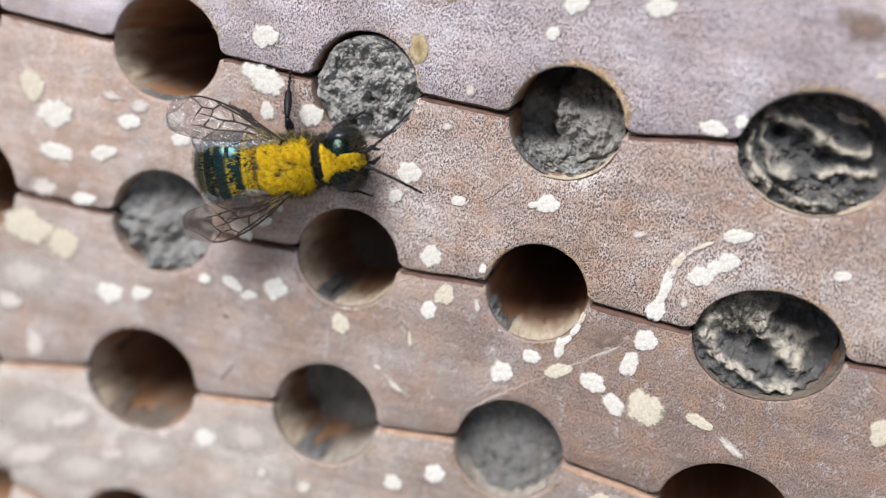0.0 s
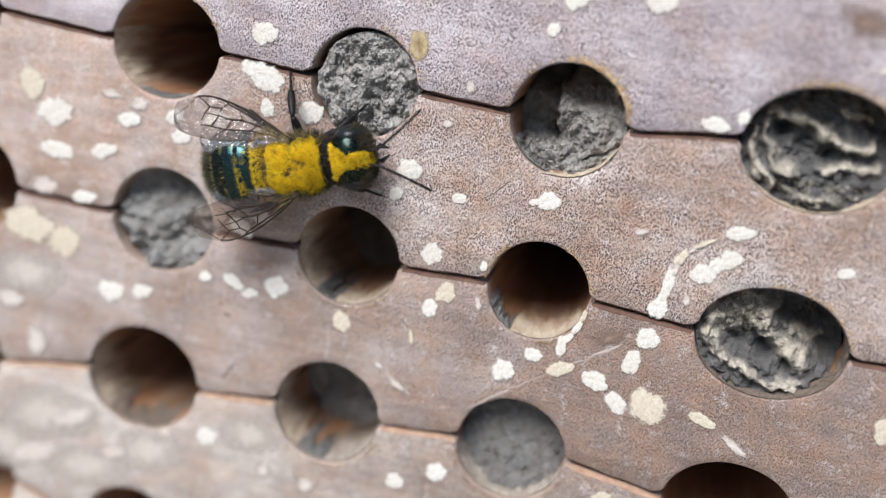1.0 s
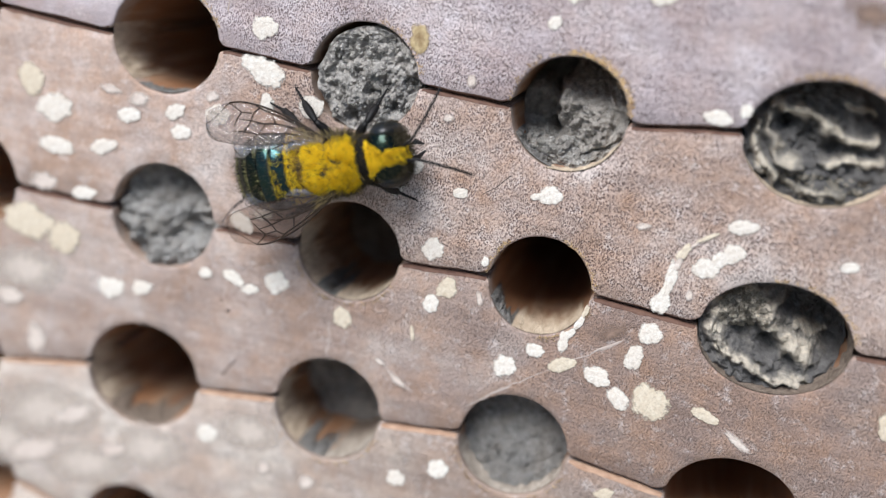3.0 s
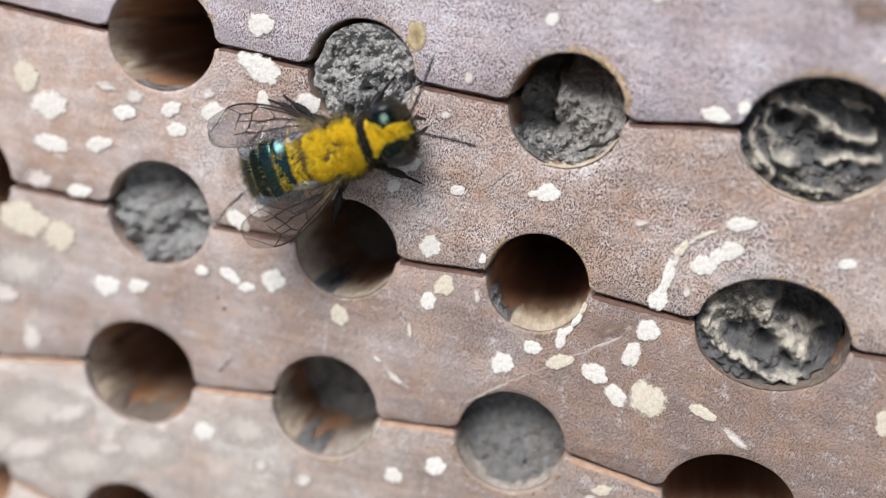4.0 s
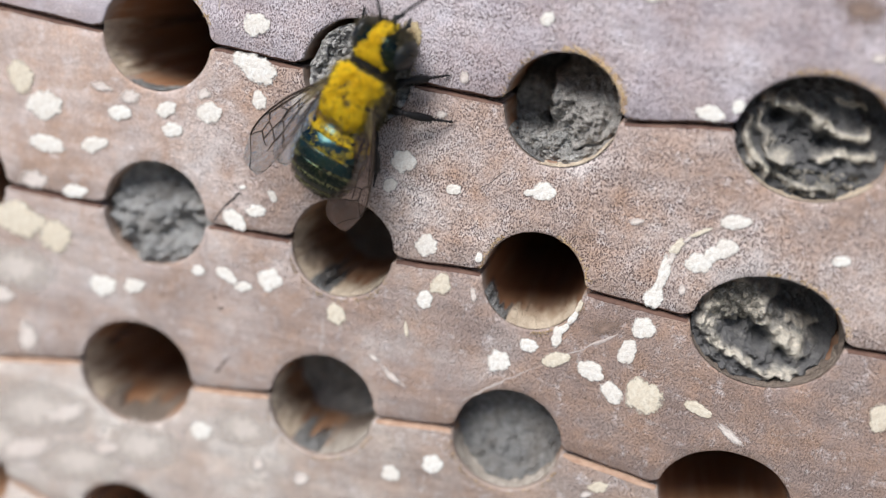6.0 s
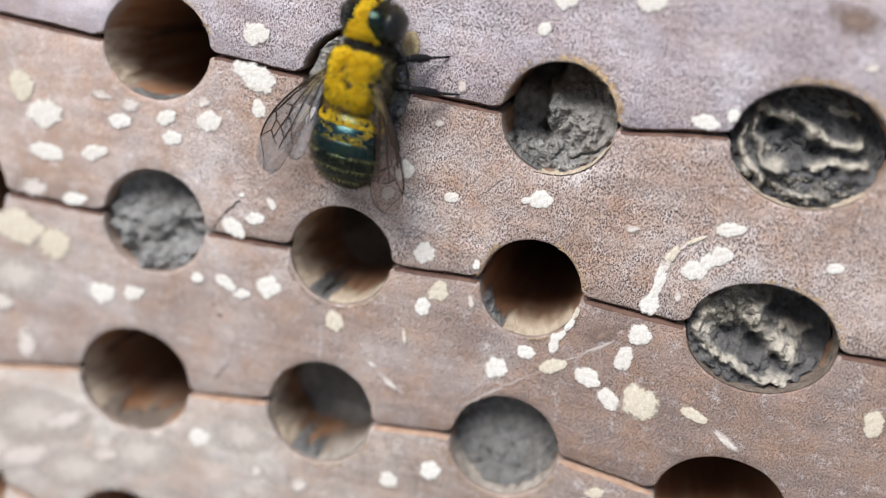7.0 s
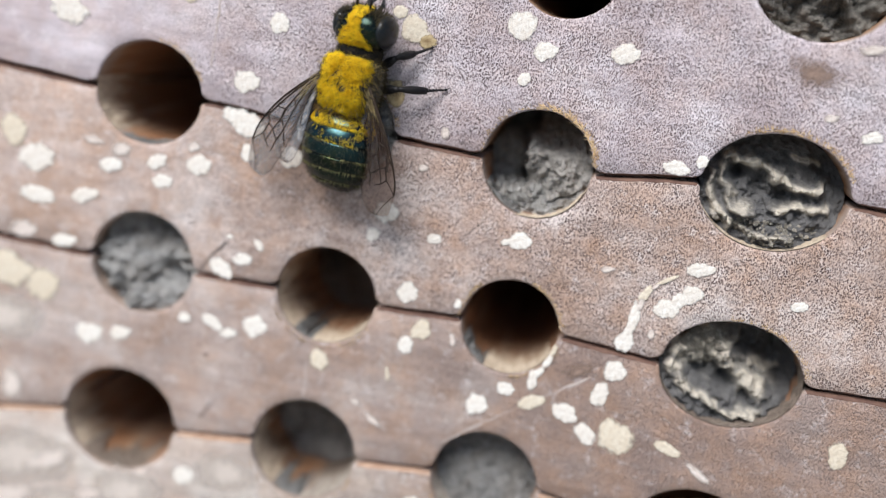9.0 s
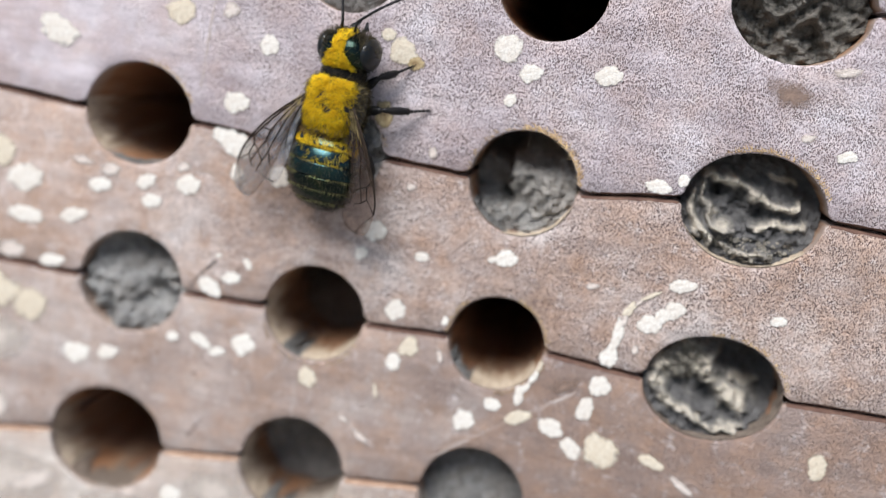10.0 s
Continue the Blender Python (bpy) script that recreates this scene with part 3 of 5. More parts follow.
def smear(hole, a0, a1, d0, d1, mat, label, seed, thick=0.16):
    """A crust on a tunnel's wall between two angles and two depths, ragged at its ends."""
    cx, cz, rx, rz = HOLES[hole]
    na, nd = 60, 18
    verts, faces = [], []
    for i in range(na + 1):
        u = i / na
        a = radians(a0 + (a1 - a0) * u)
        for k in range(nd + 1):
            w = k / nd
            end = d1 * (1 + 0.6 * noise.noise((u * 3, seed, 0)) + 1.0 * noise.noise((u * 15, seed, 4)))
            y = d0 + (end - d0) * w
            h = thick * (0.6 + 0.9 * noise.fractal((u * 6, w * 3, seed), 0.8, 2.0, 4)) * min(1, 6 * u, 6 * (1 - u)) * min(1, 4 * (1 - w) + 0.05) * min(1, 4 * w + 0.1) + 0.11 * min(1, 9 * u, 9 * (1 - u)) * min(1, 6 * (1 - w)) - 0.05
            verts.append((cx + (rx - h) * math.cos(a), y, cz + (rz - h) * math.sin(a)))
    for i in range(na):
        for k in range(nd):
            b = i * (nd + 1) + k
            faces.append((b, b + 1, b + nd + 2, b + nd + 1))
    return thing("mud_smear", verts, faces, mat, label, "mud smear", "crusts on the tunnel walls")


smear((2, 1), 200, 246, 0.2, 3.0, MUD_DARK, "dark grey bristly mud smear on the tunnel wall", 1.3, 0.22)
smear((2, 1), 243, 335, 0.25, 5.5, LIT_DUST, "cream dusty film on the tunnel floor, light painted in", 2.3, 0.12)
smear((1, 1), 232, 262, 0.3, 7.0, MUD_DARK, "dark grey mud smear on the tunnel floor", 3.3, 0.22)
smear((1, 1), 252, 338, 0.3, 5.0, LIT_DUST, "cream dusty film on the tunnel floor, light painted in", 4.3, 0.14)
smear((1, 1), 158, 242, 0.4, 7.0, LIT_DUST, "pale grey dusty film on the tunnel wall, light painted in", 5.3, 0.14)
smear((1, 2), 160, 240, 0.3, 6.0, LIT_DUST, "pale dusty film on the tunnel wall, light painted in", 6.3, 0.14)
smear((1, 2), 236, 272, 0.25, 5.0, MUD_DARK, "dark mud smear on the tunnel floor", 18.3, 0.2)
smear((1, 2), 268, 352, 0.3, 6.5, LIT_DUST_GREY, "pale dusty mud smear on the tunnel floor", 7.3, 0.25)
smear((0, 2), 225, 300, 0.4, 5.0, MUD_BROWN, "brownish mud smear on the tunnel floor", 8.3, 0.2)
smear((0, 2), 160, 232, 0.4, 6.0, LIT_DUST, "pale dusty film on the tunnel wall, light painted in", 14.3, 0.14)
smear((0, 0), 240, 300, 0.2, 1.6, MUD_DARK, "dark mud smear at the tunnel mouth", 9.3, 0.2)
smear((2, 0), 205, 262, 0.6, 3.6, MUD_DARK, "grey mud smear on the tunnel wall", 10.3, 0.25)
smear((0, 0), 168, 238, 0.15, 9.0, LIT_DUST, "pale beige dusty film on the tunnel wall, light painted in", 15.3, 0.14)
smear((2, 0), 254, 345, 0.05, 1.3, LIT_DUST, "pale dusty film on the tunnel floor, light painted in", 17.3, 0.12)
smear((3, 0), 200, 330, 0.3, 2.4, LIT_DUST, "pale dusty film on the tunnel floor, light painted in", 11.3, 0.14)
smear((3, 1), 190, 378, 0.1, 2.6, MUD_BROWN, "brownish mud smear on the tunnel floor", 13.3, 0.2)
smear((2, 2), 185, 345, 0.2, 3.0, LIT_DUST_GREY, "pale dusty mud smear on the tunnel floor", 12.3, 0.22)


def crack(tray, points, width, mat, label):
    """A hairline along points of a tray's face."""
    rr = random.Random(len(points) + int(points[0][0] * 10))
    verts, faces = [], []
    dense = []
    for (x0, z0), (x1, z1) in zip(points, points[1:]):
        dense += [(x0 + (x1 - x0) * k / 8, z0 + (z1 - z0) * k / 8) for k in range(8)]
    dense.append(points[-1])
    for k, (x, z) in enumerate(dense):
        a, b = dense[max(0, k - 1)], dense[min(len(dense) - 1, k + 1)]
        d = Vector((b[0] - a[0], b[1] - a[1])).normalized()
        w = width * rr.uniform(0.5, 1.2) * (0.3 if k in (0, len(dense) - 1) else 1)
        jx, jz = rr.gauss(0, width * 0.4), rr.gauss(0, width * 0.4)
        y = FACES[tray] - 0.035
        for q in (-1, 0, 1):
            verts.append((x + jx - d.y * w * q, y + (0.0 if q == 0 else 0.06), z + jz + d.x * w * q))
    for k in range(len(dense) - 1):
        for q in (0, 1):
            b = k * 3 + q
            faces.append((b, b + 3, b + 4, b + 1))
    part("crack", verts, faces, mat, TRAYS[tray], label)


FIBRE = plain("golden_wood_fibre", (0.36, 0.22, 0.10), (0.66, 0.50, 0.29), 2.0, 0.75)


def fray(hole, a0, a1, count, length, seed, mat=FIBRE, label="frayed golden wood fibres at the groove's rim"):
    """Short fibres standing along part of a tunnel's rim, joined into one part of the tray that they belong to."""
    cx, cz, rx, rz = HOLES[hole]
    r = random.Random(seed)
    tray = hole[1] if math.sin(radians((a0 + a1) / 2)) > 0 else hole[1] + 1
    verts, faces = [], []
    for _ in range(count):
        a = radians(r.uniform(a0, a1))
        k = 1.02 + abs(r.gauss(0, 0.035))
        p = Vector((cx + rx * k * math.cos(a), FACES[tray] - 0.01, cz + rz * k * math.sin(a)))
        turn = a + r.gauss(1.2, 0.7)
        way = Vector((math.cos(turn), -r.uniform(0.0, 0.35), math.sin(turn))).normalized()
        side = Vector((-way.z, 0, way.x)) * r.uniform(0.018, 0.04)
        ln = length * r.uniform(0.4, 1.4)
        n = len(verts)
        for q in (p - side, p + side, p + Vector((0, -0.04, 0)), p + way * ln):
            verts.append(tuple(q))
        faces += [(n, n + 2, n + 3), (n + 2, n + 1, n + 3), (n + 1, n, n + 3)]
    part("wood_fuzz", verts, faces, mat, TRAYS[tray], label)["kind"] = "stuff"


fray((2, 0), 5, 95, 260, 0.42, 1)
fray((2, 0), 96, 175, 60, 0.25, 2)
fray((3, 0), 20, 120, 160, 0.4, 3)
fray((2, 1), 5, 70, 70, 0.28, 4)
fray((2, 1), 130, 175, 70, 0.3, 5)
fray((1, 0), 10, 80, 60, 0.25, 6)
fray((2, 1), 275, 345, 110, 0.32, 7)
fray((1, 1), 200, 330, 110, 0.3, 8)
fray((3, 1), 10, 100, 110, 0.32, 9)
fray((0, 0), 20, 80, 60, 0.3, 10)
fray((1, 2), 190, 340, 90, 0.3, 11)
fray((2, 2), 190, 340, 90, 0.3, 12)
CRACK = plain("dark_crack", (0.03, 0.022, 0.02), (0.07, 0.055, 0.05), 4.0, 0.9)
SCRATCH = plain("pale_scratch", (0.36, 0.29, 0.25), (0.50, 0.43, 0.39), 4.0, 0.9)
crack(1, ((5.3, 62.5), (6.1, 63.7), (7.2, 64.9)), 0.14, CRACK, "dark hairline crack")
crack(2, ((6.2, 50.2), (7.3, 51.8)), 0.12, CRACK, "dark hairline crack")
crack(0, ((5.2, 84.8), (4.9, 81.0), (4.7, 77.8)), 0.1, SCRATCH, "pale scratch line")
crack(2, ((6.1, 55.5), (6.5, 55.7)), 0.12, CRACK, "small dark nick")
crack(2, ((5.6, 56.3), (5.9, 56.3)), 0.08, CRACK, "small dark nick")
crack(1, ((37.6, 62.25), (38.3, 62.4)), 0.16, CRACK, "small dark nick")
crack(1, ((24.6, 68.1), (25.6, 68.8), (26.6, 69.9)), 0.06, CRACK, "dark hairline scratch")
crack(2, ((25.8, 52.1), (28.9, 54.6), (32.6, 57.2), (36.2, 59.7)), 0.13, SCRATCH, "pale diagonal scratch line")
crack(2, ((14.5, 56.6), (14.6, 54.8), (14.6, 53.5)), 0.12, SCRATCH, "faint pale scratch line")
crack(2, ((18.2, 54.5), (20.0, 53.3), (21.5, 52.2)), 0.14, SCRATCH, "pale scraped line")


# ---- dried splatter spots ----
def splat(x, z, rx, rz, turn, tone):
    r = random.Random(int(x * 131 + z * 977))
    rings, segs = 6, 32
    verts, faces, rim = [(0, -0.03, 0)], [], [0.0]
    ph = r.uniform(0, 50)
    for k in range(1, rings + 1):
        u = k / rings
        for s in range(segs):
            a = 2 * math.pi * s / segs
            w = 1.0 + 0.24 * noise.noise((1.3 * math.cos(a) + ph, 1.3 * math.sin(a), ph)) + 0.2 * noise.noise((4 * math.cos(a), 4 * math.sin(a), ph)) * 0.6
            h = 0.035 * (1 - u ** 3) * (1 + 0.6 * noise.noise((u * 3 * math.cos(a), u * 3 * math.sin(a), ph + 9))) + 0.012
            verts.append((rx * u * w * math.cos(a), -h, rz * u * w * math.sin(a)))
            rim.append(u)
    for s in range(segs):
        t = (s + 1) % segs
        faces.append((0, 1 + s, 1 + t))
        for k in range(rings - 1):
            a, b = 1 + k * segs, 1 + (k + 1) * segs
            faces.append((a + s, b + s, b + t, a + t))
    row = max(n for n in range(-2, 7) if n == -2 or z < ROW_Z(n - 1))
    where = pose(x * MM, (FACES[row] - (0.02 if tone in "bd" else 0.06)) * MM, z * MM, 0, -turn, 0)
    if tone in "bd":
        ob = part("stain", verts, faces, SPLAT[tone], TRAYS[row], "soft bleached cream patch with painted brightness" if tone == "b" else "soft brown stain", where)
        ob.data.attributes.new("rim", "FLOAT", "POINT").data.foreach_set("value", rim)
        return ob
    ob = thing("splatter_spot", verts, faces, SPLAT[tone], {"w": "dried chalky white splatter spot on the wood", "c": "dried cream splatter spot on the wood",
               "p": "faded pale splatter spot on the wood", "t": "dried tan splatter spot on the wood"}[tone], "splatter", "dried spots on the trays")
    ob.data.attributes.new("rim", "FLOAT", "POINT").data.foreach_set("value", rim)
    ob.matrix_basis = where
    return ob


SPOTS_UPPER = [
    (7.6, 77.3, 1.08, 0.84, 8, 'w'),
    (27.9, 80.5, 0.56, 0.45, 48, 'w'),
    (18.9, 78.2, 0.73, 1.16, 8, 't'),
    (34.6, 83.2, 1.08, 0.72, 8, 'w'),
    (29.1, 82.6, 0.89, 0.66, 8, 'w'),
    (22.9, 75.9, 0.40, 0.54, 9, 'p'),
    (-6.9, 80.8, 1.86, 1.11, -20, 'w'),
    (2.6, 83.4, 1.32, 1.03, 7, 'c'),
    (6.5, 84.0, 0.83, 0.70, 7, 'p'),
    (9.7, 81.9, 0.74, 0.82, 8, 'w'),
    (27.2, 84.2, 1.09, 1.08, 8, 'w'),
    (19.7, 82.9, 1.23, 1.03, -31, 'c'),
    (18.5, 83.9, 0.63, 0.48, 8, 'c'),
    (20.7, 82.1, 0.71, 0.53, 8, 't'),
    (47.2, 83.8, 2.4, 1.3, -10, 'd'),
    (50.6, 85.8, 1.11, 0.42, 8, 'p'),
    (51.8, 80.1, 0.83, 0.43, 8, 'w'),
    (48.9, 81.0, 0.68, 0.35, 8, 'p'),
]
SPOTS_MIDDLE = [
    (7.8, 74.2, 1.92, 0.94, -17, 'w'),
    (25.6, 60.6, 0.3, 0.7, 20, 'p'),
    (25.6, 63.4, 0.3, 0.4, 0, 'w'),
    (8.2, 72.0, 0.57, 0.74, 9, 'w'),
    (11.5, 72.3, 1.07, 0.86, 9, 'w'),
    (19.3, 69.4, 1.00, 0.86, 10, 'w'),
    (18.5, 67.5, 0.59, 0.54, 10, 'w'),
    (23.1, 68.0, 0.62, 0.41, 10, 'w'),
    (29.4, 68.9, 0.95, 0.65, 10, 'w'),
    (28.5, 68.7, 0.52, 0.24, 10, 'w'),
    (21.7, 63.6, 0.89, 0.85, 11, 'w'),
    (21.6, 73.1, 0.49, 0.32, 9, 'p'),
    (39.4, 76.0, 1.02, 0.52, -5, 'w'),
    (41.1, 76.7, 0.46, 0.48, 9, 'w'),
]
SPOTS_MIDDLE_END = [
    (42.4, 69.1, 0.99, 0.55, 11, 'w'),
    (40.6, 65.9, 0.94, 0.77, 11, 'w'),
    (42.2, 67.2, 0.78, 0.76, 11, 'w'),
    (38.1, 62.9, 0.66, 0.91, -19, 'w'),
    (38.5, 64.9, 0.42, 1.27, -1, 'w'),
    (38.3, 63.9, 0.32, 0.85, -8, 'w'),
    (38.75, 65.8, 0.28, 0.8, -14, 'p'),
    (39.6, 67.35, 0.50, 0.18, 42, 'p'),
    (41.4, 66.6, 0.70, 0.6, 40, 'w'),
    (39.0, 66.7, 0.34, 0.8, -30, 'c'),
    (40.3, 67.95, 0.95, 0.17, 32, 'c'),
    (36.0, 68.0, 0.65, 0.32, 10, 'p'),
    (49.6, 67.7, 0.74, 0.39, 11, 'w'),
    (39.9, 63.8, 0.34, 0.49, 11, 'p'),
]
SPOTS_MIDDLE_START = [
    (-8.9, 68.9, 1.57, 1.17, 9, 'w'),
    (-2.7, 69.4, 1.03, 0.62, 9, 'w'),
    (-1.9, 70.7, 0.93, 0.66, 9, 'p'),
    (1.0, 70.2, 0.93, 0.56, 27, 'w'),
    (1.6, 68.8, 0.83, 0.58, 9, 'w'),
    (4.4, 70.5, 1.09, 0.79, 9, 'w'),
    (3.9, 71.8, 0.68, 0.44, 9, 'p'),
    (-4.3, 71.1, 1.00, 0.41, -10, 'p'),
    (-8.7, 66.0, 1.65, 0.74, 0, 'w'),
    (-4.8, 66.6, 1.25, 0.62, 18, 'w'),
    (-9.7, 63.0, 1.46, 0.88, 9, 'p'),
    (-6.3, 62.7, 1.15, 0.55, 9, 'w'),
    (-10.9, 70.8, 1.19, 1.34, 8, 'c'),
    (8.6, 63.8, 0.85, 0.52, 10, 'w'),
    (6.9, 62.8, 1.15, 0.70, -25, 'w'),
    (9.8, 65.1, 0.32, 0.54, 37, 'w'),
    (7.4, 65.4, 0.31, 0.17, 9, 'w'),
]
SPOTS_LOWER = [
    (-3.6, 55.5, 1.24, 0.95, 11, 'w'),
    (-1.0, 56.0, 0.93, 0.61, 11, 'w'),
    (4.3, 58.3, 0.57, 0.46, 11, 'w'),
    (6.6, 58.4, 1.04, 0.53, -27, 'w'),
    (8.0, 57.7, 0.74, 0.41, 11, 'w'),
    (10.1, 58.7, 1.05, 0.95, 11, 'w'),
    (23.1, 60.9, 0.74, 0.98, -19, 'c'),
    (22.1, 59.5, 0.64, 0.74, 12, 'w'),
    (15.5, 57.0, 0.79, 0.95, 36, 'c'),
    (28.1, 55.9, 0.95, 0.90, -8, 'w'),
    (30.1, 57.6, 0.73, 0.57, -14, 'w'),
    (32.0, 58.7, 0.40, 0.91, 1, 'w'),
]
SPOTS_LOWER_END = [
    (32.1, 56.9, 1.20, 0.56, 21, 'c'),
    (34.7, 56.6, 1.09, 0.74, -24, 'w'),
    (36.5, 55.3, 0.76, 1.00, 49, 'w'),
    (38.8, 55.4, 1.37, 1.50, 44, 'c'),
    (37.8, 60.5, 0.90, 0.88, 12, 'w'),
    (37.0, 58.6, 0.67, 1.03, 1, 'w'),
    (-11.0, 59.6, 2.43, 1.48, -3, 'c'),
    (-7.7, 58.8, 1.50, 1.40, 11, 'c'),
    (-10.1, 49.8, 1.12, 1.60, 2, 'p'),
    (20.3, 53.0, 0.94, 0.33, -35, 'p'),
    (18.8, 54.2, 0.56, 0.24, -35, 'p'),
    (21.0, 56.9, 0.17, 0.62, 12, 'c'),
    (42.5, 55.4, 1.18, 0.47, -19, 'c'),
    (45.0, 54.0, 1.41, 0.34, -35, 'p'),
    (54.4, 57.4, 0.72, 1.25, 13, 'c'),
]
SPOTS_BOTTOM = [
    (5.4, 45.1, 0.94, 0.84, 13, 'w'),
    (24.3, 46.6, 0.85, 0.85, 14, 'w'),
    (21.2, 45.1, 0.78, 0.72, 14, 'w'),
    (14.1, 42.9, 0.81, 0.74, 14, 'p'),
    (10.5, 43.3, 0.68, 0.75, 14, 'p'),
    (-6.4, 43.9, 3.01, 0.88, 27, 'p'),
    (-10.0, 39.8, 3.36, 1.28, 23, 'p'),
    (-2.7, 41.6, 1.57, 0.77, 14, 'p'),
    (36.8, 47.8, 0.83, 0.46, 14, 'c'),
]
SPOTS_CRUST = [
    (32.35, 59.35, 0.3, 0.6, -40, "w"), (32.9, 60.3, 0.25, 0.65, -25, "w"), (33.2, 61.2, 0.2, 0.6, -12, "c"),
    (24.0, 46.9, 0.3, 0.3, 0, "w"), (36.0, 47.0, 0.6, 0.3, 20, "p"), (-9.0, 43.6, 5.0, 2.6, 10, "b"), (0.5, 42.5, 3.4, 2.2, 20, "b"), (-11.0, 55.5, 3.4, 2.2, 10, "b"), (9.0, 46.0, 2.6, 1.8, 10, "b"),
    (35.2, 60.0, 1.6, 0.8, 25, "d"),
    (-5.0, 39.8, 4.0, 2.0, 14, "b"), (-12.5, 40.0, 3.0, 2.6, 10, "b"), (-12.5, 53.0, 1.6, 1.0, 0, "p"),
]
for spots in (SPOTS_CRUST, SPOTS_UPPER, SPOTS_MIDDLE, SPOTS_MIDDLE_END, SPOTS_MIDDLE_START, SPOTS_LOWER, SPOTS_LOWER_END, SPOTS_BOTTOM):
    for spot in spots:
        splat(*spot)

# ---- the bee: y forward, z away from the wood, origin on the wood under its neck ----
CHITIN = plain("black_chitin", (0.008, 0.010, 0.012), (0.025, 0.028, 0.03), 2.0, 0.38, bump=0.03, bscale=12)
LEG = plain("black_leg_chitin", (0.005, 0.005, 0.006), (0.016, 0.014, 0.013), 2.0, 0.5, spec=0.25, bump=0.03, bscale=9)
EYE = plain("dark_compound_eye", (0.003, 0.004, 0.005), (0.010, 0.014, 0.017), 2.0, 0.3, spec=0.4, bump=0.006, bscale=30)
FUR = plain("yellow_pollen_dusted_hair", (0.58, 0.33, 0.005), (0.97, 0.72, 0.025), 2.2, 0.8, spec=0.15)
POLLEN = plain("yellow_pollen", (0.66, 0.40, 0.008), (0.95, 0.70, 0.03), 3.0, 0.9, spec=0.1)
FUR_DARK = plain("dark_brown_hair", (0.02, 0.016, 0.01), (0.09, 0.07, 0.035), 1.2, 0.7, spec=0.2)
FUR_GOLD = plain("pale_golden_hair", (0.22, 0.16, 0.06), (0.52, 0.41, 0.19), 1.2, 0.6, spec=0.3)
FUR_BROWN = plain("warm_brown_hair", (0.07, 0.04, 0.012), (0.26, 0.16, 0.05), 1.2, 0.7, spec=0.2)
FUR_PALE = plain("pale_olive_hair", (0.10, 0.095, 0.035), (0.36, 0.33, 0.14), 1.2, 0.7, spec=0.2)
BLACK = plain("matte_black_chitin", (0.004, 0.004, 0.004), (0.012, 0.011, 0.010), 2.0, 0.85, spec=0.15)
VEIN = plain("dark_wing_vein", (0.012, 0.008, 0.006), (0.04, 0.025, 0.015), 2.0, 0.65, spec=0.25)


def abdomen_material(name, lo, mid, hi):
    m = Mat(name, 0.2, 0.95)
    m.b.inputs["Coat Weight"].default_value = 0.2
    m.b.inputs["Coat Roughness"].default_value = 0.12
    c = m.ramp(m.noise(0.7, 4), [(0.3, lo), (0.52, mid), (0.75, hi)])
    m.color(c)
    m.bump(m.voronoi(12).outputs["Distance"], 0.012, 0.5)
    return m.m


METAL = abdomen_material("metallic_blue_green_chitin", (0.008, 0.018, 0.019), (0.018, 0.052, 0.054), (0.055, 0.072, 0.022))
METAL_DARK = abdomen_material("metallic_black_green_chitin", (0.005, 0.009, 0.009), (0.012, 0.026, 0.018), (0.036, 0.048, 0.016))


def wing_material(name, dark, light, base_alpha, tip_alpha, rough, metal):
    """A membrane, clear at its root and smoky towards its tip."""
    m = Mat(name, rough, metal, spec=0.9)
    m.color(m.ramp(m.noise(0.6, 4), [(0.35, dark), (0.65, light)]))
    wrinkle = m.bump(m.noise(1.6, 5, 0.6, m.scaled(1.5, 0.3, 1.0)), 0.3, 1.0)
    sep = m.nt.nodes.new("ShaderNodeSeparateXYZ")
    m.put(m.co, sep.inputs[0])
    along = m.math("ADD", m.math("MULTIPLY", sep.outputs[1], -0.105), m.math("MULTIPLY", m.noise(0.8, 3), 0.3))
    tr = m.nt.nodes.new("ShaderNodeBsdfTransparent")
    tr.inputs[0].default_value = (0.95, 0.90, 0.86, 1)
    mx = m.nt.nodes.new("ShaderNodeMixShader")
    m.put(m.ramp(along, [(0.35, base_alpha), (1.0, tip_alpha)]), mx.inputs[0])
    m.put(tr.outputs[0], mx.inputs[1])
    m.put(m.b.outputs[0], mx.inputs[2])
    gloss = m.nt.nodes.new("ShaderNodeBsdfGlossy")
    gloss.inputs["Roughness"].default_value = rough
    fres = m.nt.nodes.new("ShaderNodeFresnel")
    fres.inputs["IOR"].default_value = 1.36
    for n in (gloss, fres):
        m.put(wrinkle, n.inputs["Normal"])
    sheen = m.nt.nodes.new("ShaderNodeMixShader")
    m.put(fres.outputs[0], sheen.inputs[0])
    m.put(mx.outputs[0], sheen.inputs[1])
    m.put(gloss.outputs[0], sheen.inputs[2])
    m.put(sheen.outputs[0], m.nt.nodes["Material Output"].inputs[0])
    return m.m


WING = wing_material("clear_brownish_wing", (0.07, 0.038, 0.027), (0.17, 0.10, 0.072), 0.13, 0.38, 0.12, 0.0)
# the hindwing's pale blue base colour holds its sheen of reflected sky
HINDWING = wing_material("pale_sheen_wing", (0.46, 0.50, 0.57), (0.72, 0.75, 0.80), 0.16, 0.22, 0.18, 0.4)


